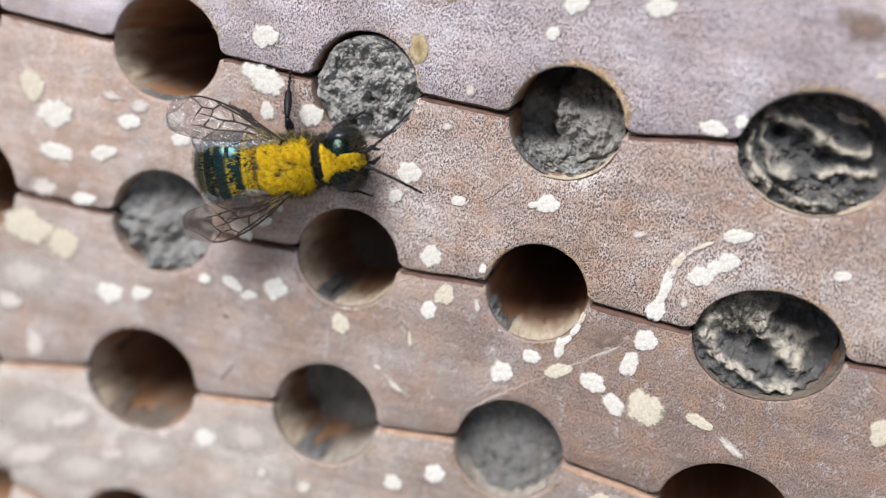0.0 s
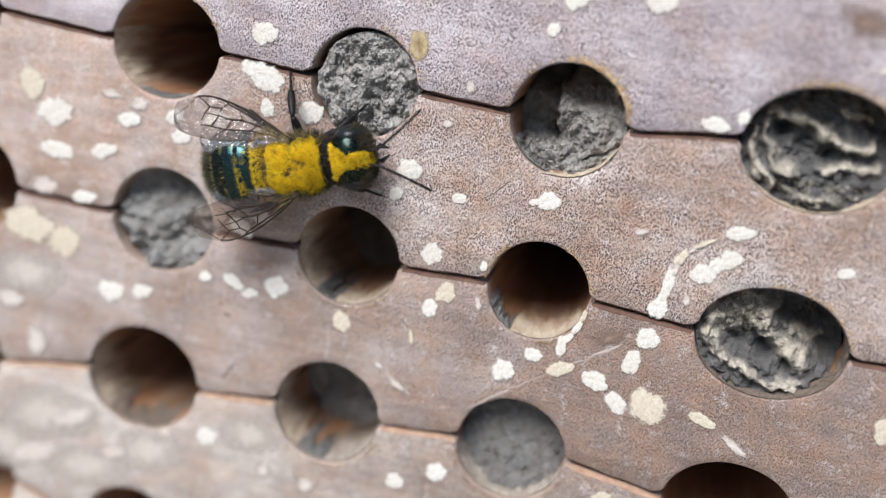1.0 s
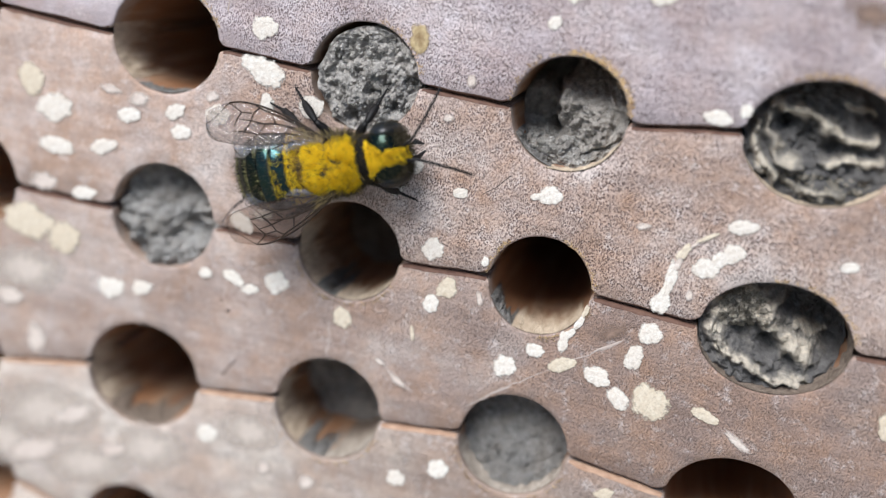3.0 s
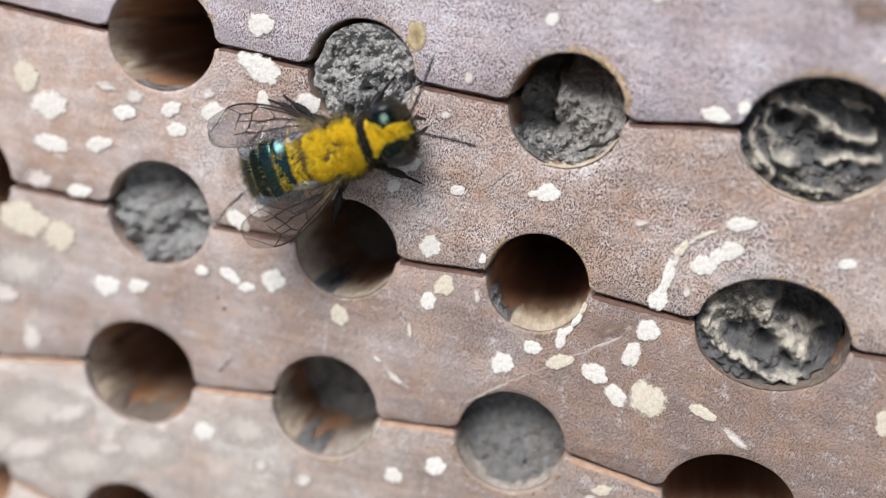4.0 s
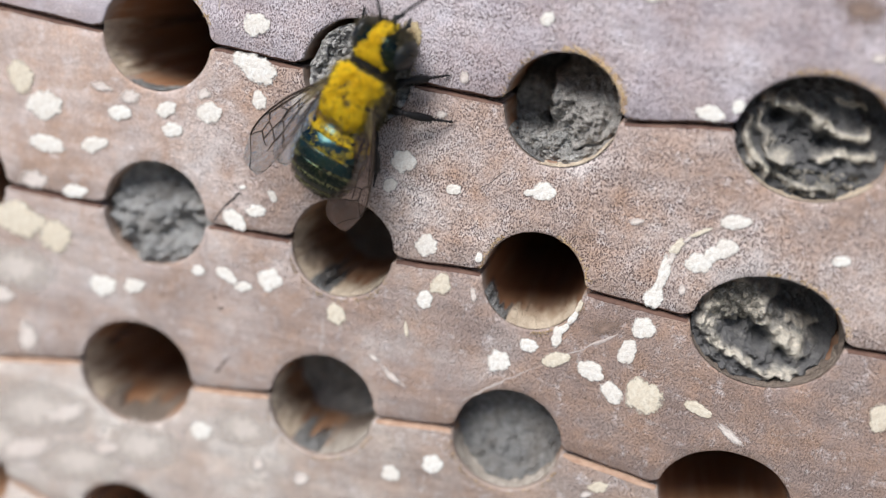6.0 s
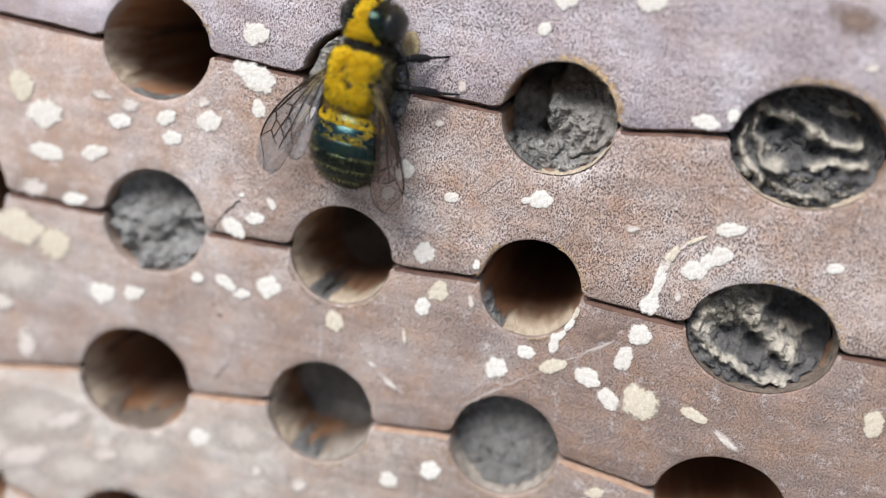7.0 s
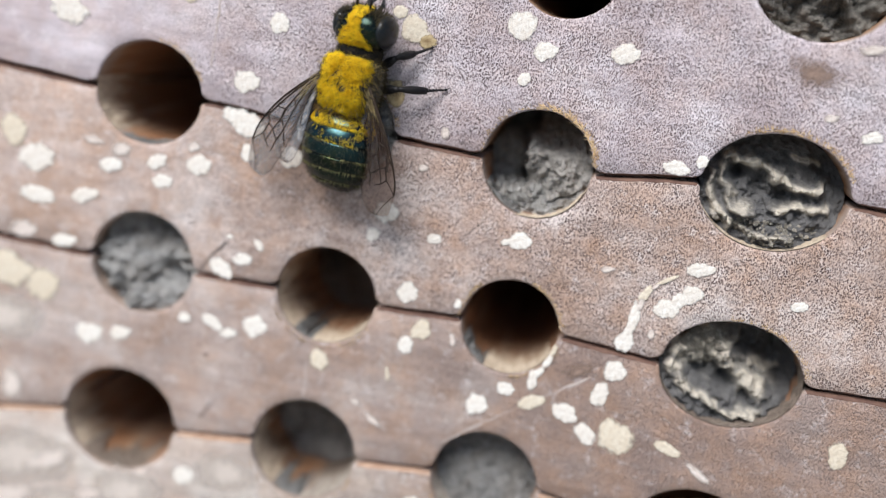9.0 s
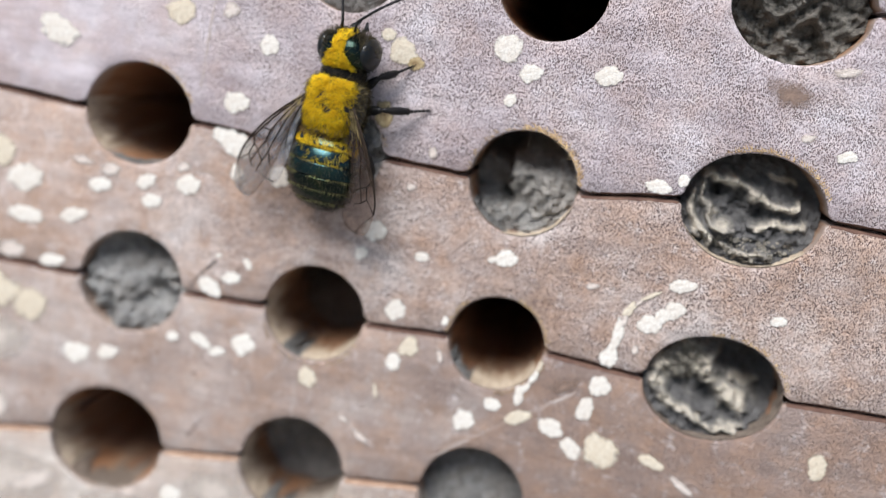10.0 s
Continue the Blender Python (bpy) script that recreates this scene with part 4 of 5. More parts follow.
def ellipsoid(c, r, nu=40, nv=24, power=1.0):
    """A ball with three radii; power under 1 makes it boxier."""
    def sp(x):
        return math.copysign(abs(x) ** power, x)
    verts, faces = [], []
    for i in range(nv + 1):
        th = math.pi * i / nv
        for k in range(nu):
            ph = 2 * math.pi * k / nu
            verts.append((c[0] + r[0] * sp(math.sin(th)) * sp(math.cos(ph)), c[1] + r[1] * sp(math.cos(th)), c[2] + r[2] * sp(math.sin(th)) * sp(math.sin(ph))))
    for i in range(nv):
        for k in range(nu):
            t = (k + 1) % nu
            faces.append((i * nu + k, i * nu + t, (i + 1) * nu + t, (i + 1) * nu + k))
    return verts, faces


def tube(points, radii, segs=8):
    """A round limb along points."""
    verts, faces = [], []
    pts = [Vector(p) for p in points]
    for i, p in enumerate(pts):
        d = (pts[min(i + 1, len(pts) - 1)] - pts[max(i - 1, 0)]).normalized()
        a = d.orthogonal().normalized()
        b = d.cross(a)
        for k in range(segs):
            t = 2 * math.pi * k / segs
            verts.append(tuple(p + (a * math.cos(t) + b * math.sin(t)) * radii[i]))
    for i in range(len(pts) - 1):
        for k in range(segs):
            t = (k + 1) % segs
            faces.append((i * segs + k, i * segs + t, (i + 1) * segs + t, (i + 1) * segs + k))
    faces.append(tuple(range(segs))[::-1])
    faces.append(tuple((len(pts) - 1) * segs + k for k in range(segs)))
    return verts, faces


def joined(pieces):
    verts, faces = [], []
    for v, f in pieces:
        n = len(verts)
        verts += v
        faces += [tuple(q + n for q in t) for t in f]
    return verts, faces


def stuff(name, verts, faces, mat, parent, label="", smooth=True):
    ob = part(name, verts, faces, mat, parent, label, smooth=smooth)
    ob["kind"] = "stuff"
    return ob


def surface_points(count, seed, c, r, power, keep):
    """Points and normals spread over a boxy ball where keep(x, y, z share of the radius) allows."""
    rr = random.Random(seed)
    def sp(x):
        return math.copysign(abs(x) ** power, x)
    out = []
    while len(out) < count:
        d = Vector((rr.gauss(0, 1), rr.gauss(0, 1), rr.gauss(0, 1))).normalized()
        flat = math.hypot(d.x, d.z) or 1e-6
        q = (sp(flat) * sp(d.x / flat), sp(d.y), sp(flat) * sp(d.z / flat))
        if rr.random() > keep(*q):
            continue
        nrm = Vector((d.x / r[0], d.y / r[1], d.z / r[2])).normalized()
        out.append((Vector((c[0] + q[0] * r[0], c[1] + q[1] * r[1], c[2] + q[2] * r[2])), nrm, rr))
    return out


def fur(name, parent, mat, pts, length, width, lean, label="", wild=0.3, clump=0.0):
    """Fine bent hairs, joined into one part."""
    verts, faces = [], []
    for p, nrm, rr in pts:
        jit = Vector((rr.gauss(0, wild), rr.gauss(0, wild), rr.gauss(0, wild)))
        if clump:
            jit += clump * noise.noise_vector(p * 1.7)
        way = (nrm + Vector(lean) * rr.uniform(0.3, 1.3) + jit).normalized()
        ln = length * rr.uniform(0.5, 1.3) * (1 + 0.9 * clump * noise.noise(p * 1.5))
        a = way.orthogonal().normalized()
        b = way.cross(a)
        n = len(verts)
        p = p - nrm * 0.05
        mid = p + way * ln * 0.55
        tip = mid + (way + Vector(lean) * 0.6 + Vector((rr.gauss(0, 0.4), rr.gauss(0, 0.4), rr.gauss(0, 0.4)))).normalized() * ln * 0.45
        for q, w in ((p, width), (mid, width * 0.8)):
            for k in range(3):
                t = 2.0944 * k
                verts.append(tuple(q + (a * math.cos(t) + b * math.sin(t)) * w))
        verts.append(tuple(tip))
        for k in range(3):
            t = (k + 1) % 3
            faces.append((n + k, n + t, n + 3 + t, n + 3 + k))
            faces.append((n + 3 + k, n + 3 + t, n + 6))
    return stuff(name, verts, faces, mat, parent, label)


def pollen(parent, pts, size, height, label="powdery yellow pollen grains"):
    """Grains caught in the hair."""
    oct_f = [(0, 2, 4), (2, 1, 4), (1, 3, 4), (3, 0, 4), (2, 0, 5), (1, 2, 5), (3, 1, 5), (0, 3, 5)]
    verts, faces = [], []
    for p, nrm, rr in pts:
        q = p + nrm * height * rr.random()
        k = size * rr.uniform(0.5, 1.5)
        n = len(verts)
        for d in ((1, 0, 0), (-1, 0, 0), (0, 1, 0), (0, -1, 0), (0, 0, 1), (0, 0, -1)):
            verts.append((q.x + d[0] * k, q.y + d[1] * k, q.z + d[2] * k))
        faces += [tuple(i + n for i in t) for t in oct_f]
    return stuff("pollen", verts, faces, POLLEN, parent, label)


def patchy(scale, seed, low):
    """Keeps points in irregular patches."""
    return lambda x, y, z: 1.0 if noise.noise((x * scale + seed, y * scale, z * scale)) > low else 0.12


NECK = Vector((0, -0.1, 2.9))
WAIST = Vector((0, -4.7, 2.8))


def build_bee():
    bee = tagged(new("mason_bee"), "blue-green mason bee dusted with yellow pollen, on the wooden trays", "bee")

    # thorax
    TC, TR, TP = (0.08, -2.45, 2.75), (2.06, 2.2, 1.95), 0.74
    v, f = ellipsoid(TC, TR, power=TP)
    thorax = part("thorax", v, f, CHITIN, bee, "black thorax thick with yellow pollen")
    back = patchy(3.2, 4.0, -0.36)
    def top(x, y, z):
        if z < 0.3 or abs(x) > 0.92 or y > 0.84:
            return 0.0
        return back(x, y, z) * min(1.0, (0.9 - abs(x)) * 2.4) * max(0.0, min(1.0, (y + 0.86 + 0.14 * noise.noise((x * 4, 2.0, 7.0))) * 5)) * min(1.0, (z - 0.3) * 4)
    fur("hair", thorax, FUR, surface_points(9000, 3, TC, TR, TP, top), 0.42, 0.016, (0, -0.4, 0.0), "matted yellow pollen-dusted hair", 0.25, 0.45)
    pollen(thorax, surface_points(3000, 13, TC, TR, TP, top), 0.036, 0.22)
    fur("dark_hair", thorax, FUR_DARK, surface_points(5200, 4, TC, TR, TP, lambda x, y, z: 1.0 if z < 0.5 or abs(x) > 0.7 else 0.3), 0.55, 0.014, (0, -0.2, 0.15), "dark brown side hair")

    fur("fringe", thorax, FUR_GOLD, surface_points(480, 7, TC, TR, TP, lambda x, y, z: 1.0 if z > -0.1 and (abs(x) > 0.78 or y < -0.7) else 0.05), 0.75, 0.010, (0, -0.3, 0.0), "long pale golden hair", 0.35)

    v, f = ellipsoid((0, -0.2, 2.6), (1.6, 0.7, 1.35), 32, 16, 0.8)
    collar = part("collar", v, f, BLACK, bee, "black neck collar")
    fur("dark_hair", collar, FUR_DARK, surface_points(900, 8, (0, -0.2, 2.6), (1.6, 0.7, 1.35), 0.8, lambda x, y, z: 1.0 if z > -0.3 else 0.1), 0.3, 0.013, (0, 0.2, 0), "short dark hair")

    # head
    HC, HR = (0, 1.35, 2.55), (2.2, 1.5, 1.8)
    v, f = ellipsoid(HC, HR, power=0.92)
    head = part("head", v, f, METAL_DARK, bee, "blue-black head with a yellow pollen stripe")
    for s in (-1, 1):
        v, f = ellipsoid((s * 1.62, 1.5, 2.5), (0.68, 1.15, 1.4), 28, 18)
        part("eye", v, f, EYE, head, "glossy dark compound eye")
    def brow(x, y, z):
        if z < 0.1 or y < -0.72:
            return 0.0
        edge = 0.24 + 0.42 * max(0.0, 0.15 - y) + 0.06 * noise.noise((x * 5, y * 5, 1.0))
        return max(0.0, min(1.0, (edge - abs(x)) * 9))
    fur("hair", head, FUR, surface_points(2600, 5, HC, HR, 0.92, brow), 0.34, 0.018, (0, 0.35, 0), "yellow pollen-dusted hair", 0.3, 0.7)
    pollen(head, surface_points(1700, 15, HC, HR, 0.92, brow), 0.04, 0.13)
    fur("dark_hair", head, FUR_DARK, surface_points(2600, 6, HC, HR, 0.92, lambda x, y, z: 1.0 if y > 0.2 and z < 0.7 else 0.3 if abs(x) < 0.75 else 0.05), 0.5, 0.014, (0, 0.4, 0), "dark face hair")
    for s in (-1, 1):
        v, f = tube([(s * 0.35, 2.6, 2.2), (s * 0.55, 3.2, 1.7), (s * 0.25, 3.6, 1.2)], [0.22, 0.2, 0.08])
        part("mandible", v, f, CHITIN, head)

    # abdomen of overlapping plates
    abdomen = tagged(new("abdomen"))
    abdomen.parent = bee
    def girth(u):
        return (0.72 + 0.28 * math.sin(math.pi / 2 * min(1, u / 0.42))) * math.sqrt(max(0.0, 1 - max(0, (u - 0.45) / 0.552) ** 2.4))
    def spine(u):
        return Vector((0, -4.3 - 6.05 * u, 2.1 + 0.75 * math.sin(math.pi * min(1, 0.12 + 0.85 * u)) - 0.45 * u * u))
    bounds = (0.0, 0.2, 0.38, 0.55, 0.71, 0.86, 1.0)
    for k in range(6):
        a, b = bounds[k], bounds[k + 1]
        verts, faces = [], []
        steps, segs = 8, 44
        for i in range(steps + 1):
            u = a + (b - a) * i / steps
            lip = 1.0 + 0.03 * math.sin(math.pi * min(1, i / steps * 0.75)) - (0.05 if i == steps else 0)
            g = girth(min(u, 0.995)) * lip
            c = spine(u)
            for s in range(segs):
                t = 2 * math.pi * s / segs
                verts.append((c.x + 2.62 * g * math.cos(t), c.y, c.z + 1.9 * g * math.sin(t)))
        for i in range(steps):
            for s in range(segs):
                t = (s + 1) % segs
                faces.append((i * segs + s, (i + 1) * segs + s, (i + 1) * segs + t, i * segs + t))
        faces.append(tuple(range(segs)))
        faces.append(tuple(steps * segs + s for s in range(segs))[::-1])
        part("plate", verts, faces, METAL if k < 3 else METAL_DARK, abdomen, "metallic blue-green abdominal plate" if k else "metallic plate dusted with yellow pollen")
    rr = random.Random(11)
    def belt(spans, count, gap):
        pts = []
        while len(pts) < count:
            lo, hi = rr.choice(spans)
            u, t = rr.uniform(lo, hi), rr.uniform(-0.1, math.pi + 0.1)
            if noise.noise((u * 9, t * 2.2, 3.3)) < gap:
                continue
            g, c = girth(u) * 1.02, spine(u)
            pts.append((Vector((2.62 * g * math.cos(t), c.y, c.z + 1.9 * g * math.sin(t))), Vector((math.cos(t) * 0.9, 0, math.sin(t))).normalized(), rr))
        return pts
    fur("hair_band", abdomen, FUR_PALE, belt([(x - 0.03, x) for x in bounds[1:6]], 1000, -0.3), 0.26, 0.012, (0, -2.4, 0), "pale hair fringes between the plates", 0.2)
    fur("fine_hair", abdomen, FUR_DARK, belt([(0.05, 0.97)], 1800, -1), 0.35, 0.010, (0, -1.2, 0), "fine dark hair", 0.3)
    fur("hair", abdomen, FUR, belt([(0.0, 0.19)], 2900, -0.42), 0.28, 0.016, (0, -1.3, 0), "yellow pollen-dusted hair")
    fur("sparse_hair", abdomen, FUR, [p for p in belt([(0.18, 0.36)], 1500, -0.05) if p[0].x > rr.uniform(-1.9, 1.0)], 0.24, 0.014, (0, -1.6, 0), "sparse yellow hair on one flank")
    fur("waist_hair", abdomen, FUR_BROWN, belt([(0.0, 0.07)], 900, -1), 0.6, 0.013, (0, -0.5, 0), "brown waist hair", 0.4)
    pollen(abdomen, belt([(0.03, 0.18)], 1300, -0.35), 0.03, 0.14)

    # wings: u along the span, v from the leading to the trailing edge
    def wing_pair(s):
        pair = tagged(new("wing"), "clear brownish wing with dark veins")
        pair.parent = bee
        def shape(length, chord, lift, wave, inward=0.0):
            swing = Matrix.Rotation(-s * radians(inward), 3, "Z")
            def at(u, v):
                lead = 0.16 * chord * math.sin(math.pi * min(1, u * 1.1)) - 0.42 * chord * max(0.0, (u - 0.7) / 0.3) ** 2.2
                width = chord * (0.10 + 0.90 * math.sin(min(1.0, u / 0.74) * math.pi / 2) ** 1.3) * math.sqrt(max(0.0, 1 - max(0.0, (u - 0.72) / 0.285) ** 2.4))
                return swing @ Vector((s * (lead - width * v), -u * length, lift + wave * math.sin(v * 9 + u * 2) * v * (1 - 0.4 * u) + 0.3 * math.sin(math.pi * u * 0.9) * (1 - 0.5 * v)))
            return at
        def membrane(name, at, nu, nv, veins, label=""):
            verts = [tuple(at(i / nu, k / nv)) for i in range(nu + 1) for k in range(nv + 1)]
            faces = [(i * (nv + 1) + k, i * (nv + 1) + k + 1, (i + 1) * (nv + 1) + k + 1, (i + 1) * (nv + 1) + k) for i in range(nu) for k in range(nv)]
            part(name, verts, faces, WING if name == "forewing" else HINDWING, pair)
            margin = [(0.84, 0.0)] + [(0.84 + 0.15 * math.sin(math.pi * q / 12), q / 6) for q in range(1, 6)] + [(0.84, 1.0), (0.6, 1.0), (0.3, 1.0)]
            for r, way in (*veins, (0.022, margin)):
                pts = []
                for (u0, v0), (u1, v1) in zip(way, way[1:]):
                    pts += [at(u0 + (u1 - u0) * q / 5, v0 + (v1 - v0) * q / 5) for q in range(5)]
                pts.append(at(*way[-1]))
                v, f = tube(pts, [1.15 * r * (1 - 0.45 * q / len(pts)) for q in range(len(pts))], 5)
                part("vein", v, f, VEIN, pair, "dark wing vein")
        membrane("forewing", shape(9.1, 3.1, 0.1, 0.12), 30, 12, (
            (0.085, ((0.0, 0.02), (0.3, 0.01), (0.6, 0.01), (0.84, 0.03))),
            (0.07, ((0.0, 0.14), (0.3, 0.13), (0.55, 0.08), (0.62, 0.03))),
            (0.05, ((0.0, 0.35), (0.3, 0.36), (0.42, 0.34))),
            (0.05, ((0.0, 0.6), (0.3, 0.62), (0.52, 0.70), (0.6, 0.95))),
            (0.05, ((0.42, 0.34), (0.47, 0.1))), (0.05, ((0.42, 0.34), (0.5, 0.42), (0.62, 0.40), (0.74, 0.42))),
            (0.045, ((0.5, 0.42), (0.52, 0.70))), (0.045, ((0.62, 0.40), (0.64, 0.66), (0.6, 0.72))), (0.045, ((0.52, 0.7), (0.66, 0.68), (0.74, 0.72))),
            (0.05, ((0.58, 0.06), (0.62, 0.22), (0.72, 0.26), (0.84, 0.05))), (0.045, ((0.62, 0.22), (0.62, 0.40))), (0.045, ((0.72, 0.26), (0.74, 0.42), (0.74, 0.60))),
            (0.045, ((0.3, 0.36), (0.33, 0.62)))))
        membrane("hindwing", shape(7.0, 2.5, -0.1, 0.14, 10), 22, 10, (
            (0.06, ((0.0, 0.03), (0.4, 0.02), (0.75, 0.04))), (0.045, ((0.0, 0.3), (0.4, 0.28), (0.7, 0.35))),
            (0.045, ((0.0, 0.6), (0.35, 0.6), (0.55, 0.8))), (0.04, ((0.4, 0.28), (0.4, 0.6)))))
        return pair
    wings = {s: wing_pair(s) for s in (-1, 1)}
    for s in (-1, 1):
        pts = []
        for _ in range(80):
            u, w = rr.uniform(0.0, 0.22), rr.uniform(-0.45, 0.2)
            pts.append((Vector((s * (w - 0.3 * u), -9.5 * u, 0.2 + rr.uniform(-0.1, 0.15))), Vector((s * rr.gauss(0.1, 0.2), -1.0, 0.25)).normalized(), rr))
        fur("root_hair", wings[s], FUR_GOLD, pts, 0.75, 0.011, (0, -0.6, 0), "pale golden hair at the wing root", 0.15)

    # legs
    legs = {}
    for s in (-1, 1):
        for key, base, knee, ankle, tip in LEG_JOINTS:
            leg = tagged(new("leg"), "black hairy leg")
            leg.parent = bee
            o = Vector((s * base[0], base[1], base[2]))
            leg.matrix_basis = Matrix.Translation(o * MM)
            P = [Vector((s * q[0], q[1], q[2])) - o for q in (base, knee, ankle, tip)]
            def limb(name, a, b, r0, r1, r2):
                pts = [a.lerp(b, k / 8) for k in range(9)]
                rad = [r0 + (r1 - r0) * math.sin(math.pi * 0.5 * min(1, k / 5)) if k < 6 else r2 + (r1 - r2) * (8 - k) / 3 for k in range(9)]
                pieces = [tube(pts, rad)]
                way = (b - a).normalized()
                for _ in range(70):
                    u = rnd.random()
                    p = a.lerp(b, u)
                    out = Vector((rnd.gauss(0, 1), rnd.gauss(0, 1), rnd.gauss(0, 1)))
                    out = (out - way * out.dot(way)).normalized()
                    p = p + out * r1 * 0.8
                    pieces.append(tube([p, p + (out + way * 0.9).normalized() * rnd.uniform(0.15, 0.35)], [0.014, 0.004], 3))
                v, f = joined(pieces)
                return part(name, v, f, LEG, leg)
            limb("femur", P[0], P[1], 0.24, 0.34, 0.18)
            limb("tibia", P[1], P[2], 0.15, 0.30, 0.24)
            pieces = []
            for k in range(5):
                a, b = P[2].lerp(P[3], k / 5), P[2].lerp(P[3], (k + 1) / 5)
                pieces.append(tube([a, a.lerp(b, 0.5), b], [0.08, 0.14 - 0.014 * k, 0.11 - 0.014 * k], 7))
            for q in (-1, 1):
                pieces.append(tube([P[3], P[3] + Vector((q * 0.12, 0.1, 0.05)), P[3] + Vector((q * 0.2, 0.2, -0.06))], [0.035, 0.03, 0.01], 5))
            v, f = joined(pieces)
            part("tarsus", v, f, LEG, leg)
            legs[s, key] = leg

    # antennae
    feelers = {}
    for s in (-1, 1):
        ant = tagged(new("antenna"), "thin black antenna")
        ant.parent = bee
        v, f = tube([(0, 0, 0), (s * 0.15, 0.6, 0.25), (s * 0.25, 1.1, 0.4)], [0.09, 0.11, 0.1])
        part("scape", v, f, LEG, ant)
        spot = lambda k: Vector((s * (0.25 + 0.31 * k), 1.1 + 0.40 * k - 0.01 * k * k, 0.4 - 0.12 * k - 0.008 * k * k))
        bead = (0.082, 0.104, 0.108, 0.1)
        v, f = tube([spot(0.85 * k / 4) for k in range(41)], [bead[k % 4] if k < 38 else 0.085 - 0.018 * (k - 37) for k in range(41)], 7)
        part("flagellum", v, f, LEG, ant)
        feelers[s] = ant
    return bee, thorax, head, abdomen, wings, legs, feelers


# key, hip, knee, ankle, foot; x outwards
LEG_JOINTS = (("front", (1.2, -1.2, 1.5), (2.3, 0.1, 2.1), (3.2, 0.7, 0.9), (4.2, 1.5, 0.1)),
              ("middle", (1.5, -2.6, 1.4), (3.2, -2.4, 2.3), (4.9, -2.5, 0.9), (6.3, -2.4, 0.1)),
              ("hind", (1.4, -3.9, 1.5), (2.9, -4.8, 2.3), (3.9, -6.3, 0.9), (4.5, -7.6, 0.1)))
BEE, THORAX, HEAD, ABDOMEN, WINGS, LEGS, FEELERS = build_bee()
# seconds, neck's x and z, heading in degrees
BEE_ROWS = [
    (0, 13.84, 69.70, 14.7),
    (0.5, 14.15, 69.37, 14.1),
    (1, 14.5, 69.74, 15.1),
    (1.5, 14.96, 69.51, 13.5),
    (2, 15.41, 69.64, 14.5),
    (2.5, 16.44, 69.90, 15.4),
    (2.7, 17.03, 69.89, 15.9),
    (3.8, 17.02, 70.66, 24.3),
    (4, 17.33, 71.06, 25.5),
    (4.2, 17.63, 71.41, 27.4),
    (4.5, 17.70, 72.09, 32.8),
    (4.7, 17.84, 72.94, 39.1),
    (5, 18.04, 73.52, 42.6),
    (5.5, 17.85, 74.5, 55.8),
    (5.7, 17.6, 75.12, 60.8),
    (6.8, 16.72, 78.03, 84.5),
    (7, 16.68, 78.11, 84.4),
    (7.5, 16.64, 79.27, 83.6),
    (8, 16.53, 80.20, 84.5),
    (8.5, 16.39, 81.16, 85.8),
    (9, 16.61, 81.01, 84.5),
    (9.5, 16.40, 80.82, 85.3),
    (10, 16.21, 80.91, 84.8),
]
# where each foot stands under the bee: seconds, outwards, forward
FEET = {
    (-1, "middle"): ((0, 6.3, -2.6), (1, 6.1, -3.2), (2, 6.3, -4.3), (2.7, 6.6, -5.6), (3.8, 4.4, -5.6), (5, 3.6, -6.0), (6.8, 3.6, -6.4), (10, 3.6, -6.4)),
    (-1, "hind"): ((0, 4.6, -8.0), (1.2, 4.7, -8.5), (2.4, 4.5, -8.6), (2.7, 4.4, -7.4), (4, 4.7, -7.4), (5.7, 4.0, -8.2), (7, 3.4, -8.6), (10, 3.4, -8.6)),
    (-1, "front"): ((0, 2.8, 2.2), (1.5, 3.1, 1.0), (2.7, 2.8, -0.4), (3.4, 3.0, 2.0), (3.8, 3.2, 1.0), (4.2, 2.6, 1.4), (5, 3.8, 2.0), (5.7, 2.8, 1.2), (6.8, 1.8, 2.4), (10, 1.8, 2.4)),
    (1, "front"): ((0, 3.2, 2.3), (1.5, 3.4, 2.4), (2.5, 3.8, 3.0), (3.8, 5.0, 1.7), (4.2, 4.4, 2.7), (4.7, 4.1, 2.4), (5.5, 5.0, 0.2), (5.7, 4.1, 1.8), (6.8, 6.0, -0.6),
                   (7.0, 5.0, 0.1), (7.5, 3.7, 1.7), (8, 4.0, 0.8), (8.5, 3.9, 0.2), (9.2, 3.6, 0.7), (10, 3.6, 0.8)),
    (1, "middle"): ((0, 3.8, -6.4), (2.7, 3.8, -6.6), (3.8, 4.6, -5.4), (5, 5.1, -4.1), (5.5, 5.7, -1.3), (6.8, 5.7, -2.1), (7.5, 6.0, -3.1), (8, 6.1, -4.2), (8.5, 6.3, -1.8), (9, 6.1, -1.5), (10, 6.5, -1.4)),
    (1, "hind"): ((0, 3.6, -8.2), (2.7, 3.6, -8.0), (3.8, 3.6, -8.0), (5.5, 3.4, -8.4), (6.8, 3.2, -8.4), (8, 3.0, -8.2), (9.5, 3.2, -8.0), (10, 3.4, -8.2)),
}


def bee_pose(x, z, heading):
    h = radians(heading)
    fwd, up = Vector((math.cos(h), 0, math.sin(h))), Vector((0, -1, 0))
    m = Matrix((fwd.cross(up), fwd, up)).transposed().to_4x4()
    m.translation = (x * MM, 0, z * MM)
    return m


def turned(pivot, rx, ry, rz):
    """A turn about a point of the bee, given in millimetres."""
    p = Vector(pivot) * MM
    return Matrix.Translation(p) @ pose(0, 0, 0, rx, ry, rz) @ Matrix.Translation(-p)


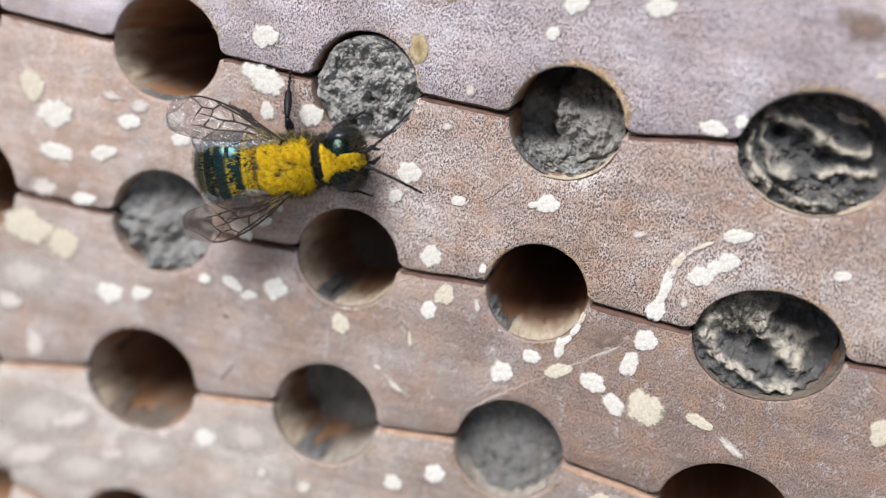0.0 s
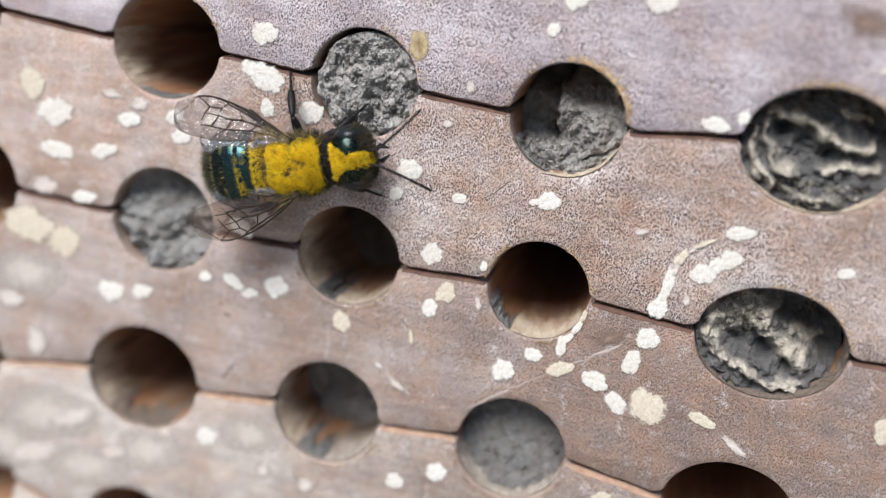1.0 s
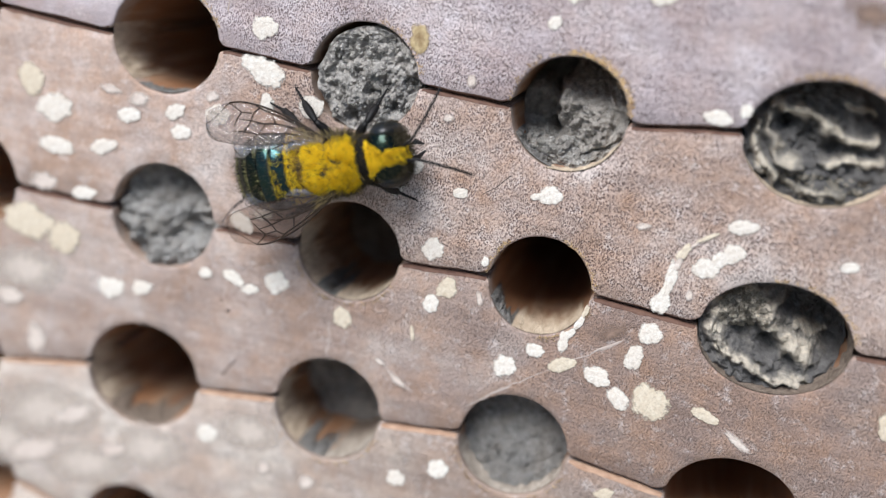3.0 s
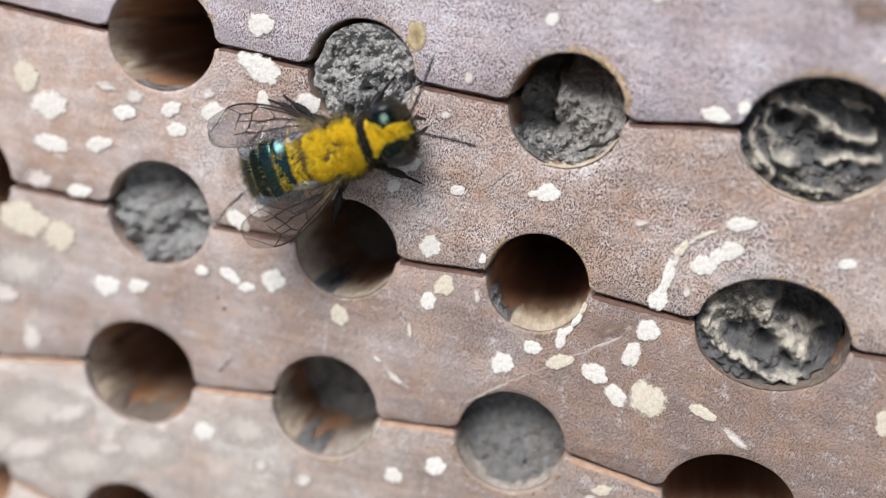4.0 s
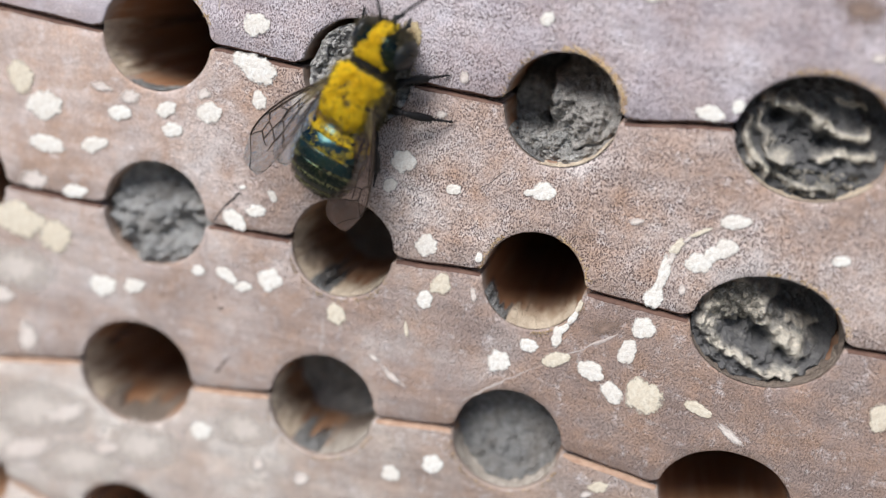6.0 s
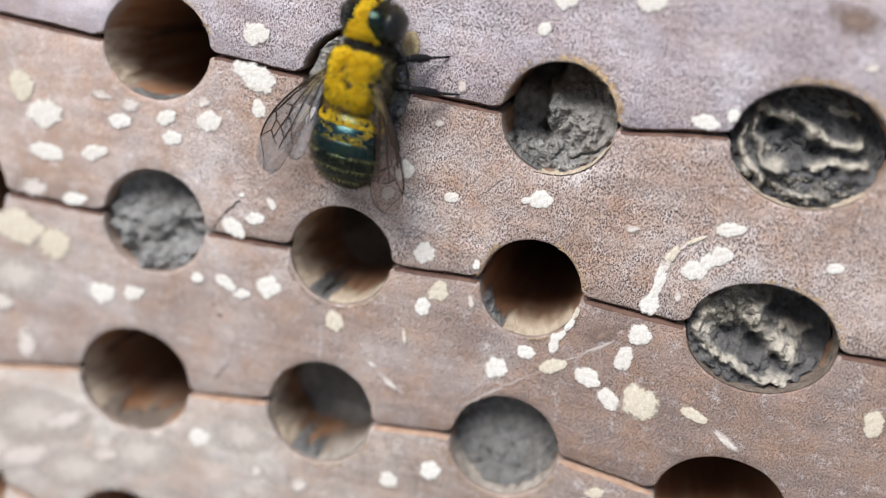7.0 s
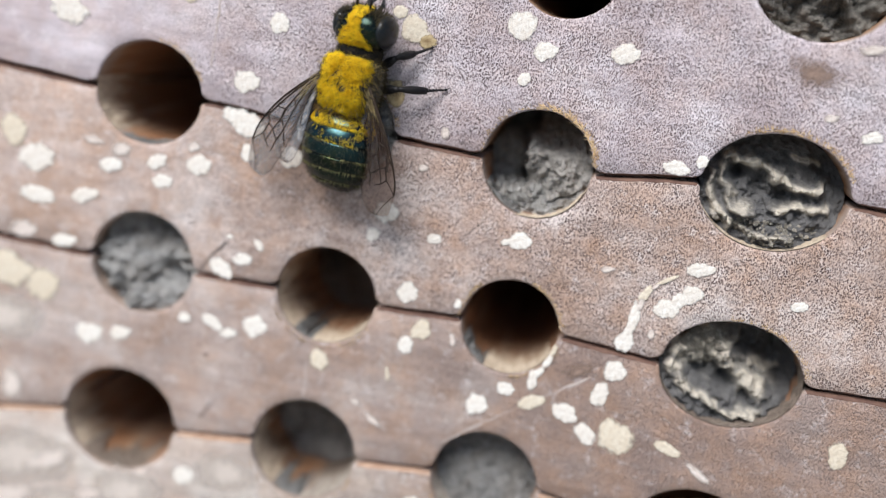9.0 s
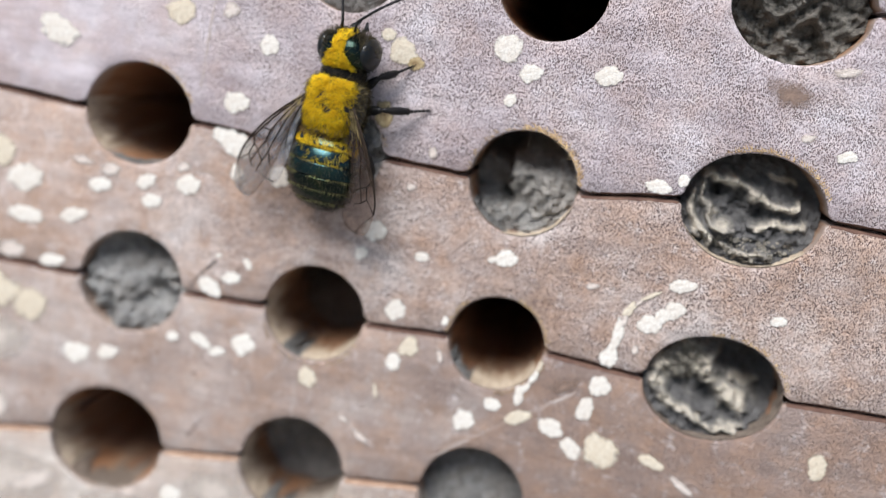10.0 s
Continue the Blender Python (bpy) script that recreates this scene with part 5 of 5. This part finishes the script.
# seconds, lean of the body to its left
LEANS = ((0, 0), (2.7, 0), (4, 4), (5, 8), (5.7, 10), (6.8, 13), (8, 14), (10, 14))


def motions():
    walk(BEE, [(t, bee_pose(x, z, h)) for t, x, z, h in BEE_ROWS])
    walk(THORAX, [(t, turned((0, -2.5, 2.2), 0, -a, 0)) for t, a in LEANS])
    walk(HEAD, [(t, turned((0, -0.1, 2.4), 0, -a, 0)) for t, a in LEANS])
    walk(ABDOMEN, [(t, turned((0, -4.6, 2.2), 0, -0.6 * a, 0)) for t, a in LEANS])
    lean = lambda t: float(np.interp(t, [r[0] for r in LEANS], [r[1] for r in LEANS]))
    for s, rows in ((-1, ((0, 31), (2.7, 30), (4, 27), (5.5, 29), (7, 40), (10, 41))), (1, ((0, 28), (2.7, 26), (4, 29), (4.5, 27), (5.5, 18), (7, 24), (8, 26), (10, 22)))):
        walk(WINGS[s], [(t, turned((0, -2.5, 2.2), 0, -lean(t) * (0.9 if s < 0 else 0.45), 0) @ pose(s * 1.8 * MM, -2.2 * MM, 4.2 * MM, 8, s * 10 if s < 0 else float(np.interp(t, (4, 7), (10, -14))), s * a)) for t, a in rows])
    # thin feelers swing about their roots: outward angle by time
    for s, rows in ((-1, ((0, 33), (1, 32), (1.5, 33), (2, 22), (2.5, 44), (2.7, 48), (4, 50), (5.5, 51), (7, 34), (8.5, 24), (10, 18))),
                    (1, ((0, 31), (1, 31), (2.5, 21), (4, 27), (5.5, 24), (7, 35), (9, 40), (10, 46)))):
        walk(FEELERS[s], [(t, turned((0, -0.1, 2.4), 0, -lean(t), 0) @ pose(s * 0.45 * MM, 2.6 * MM, 3.3 * MM, 10, 0, -s * (a - 38))) for t, a in rows])
    for key, base, knee, ankle, tip in LEG_JOINTS:
        for s in (-1, 1):
            rest = math.atan2(tip[1] - base[1], tip[0] - base[0])
            rows = []
            for t, x, y in FEET[s, key]:
                yaw = math.degrees(math.atan2(y - base[1], x - base[0]) - rest)
                rows.append((t, pose(s * base[0] * MM, base[1] * MM, base[2] * MM, 0, 0, s * yaw)))
            walk(LEGS[s, key], rows)


motions()
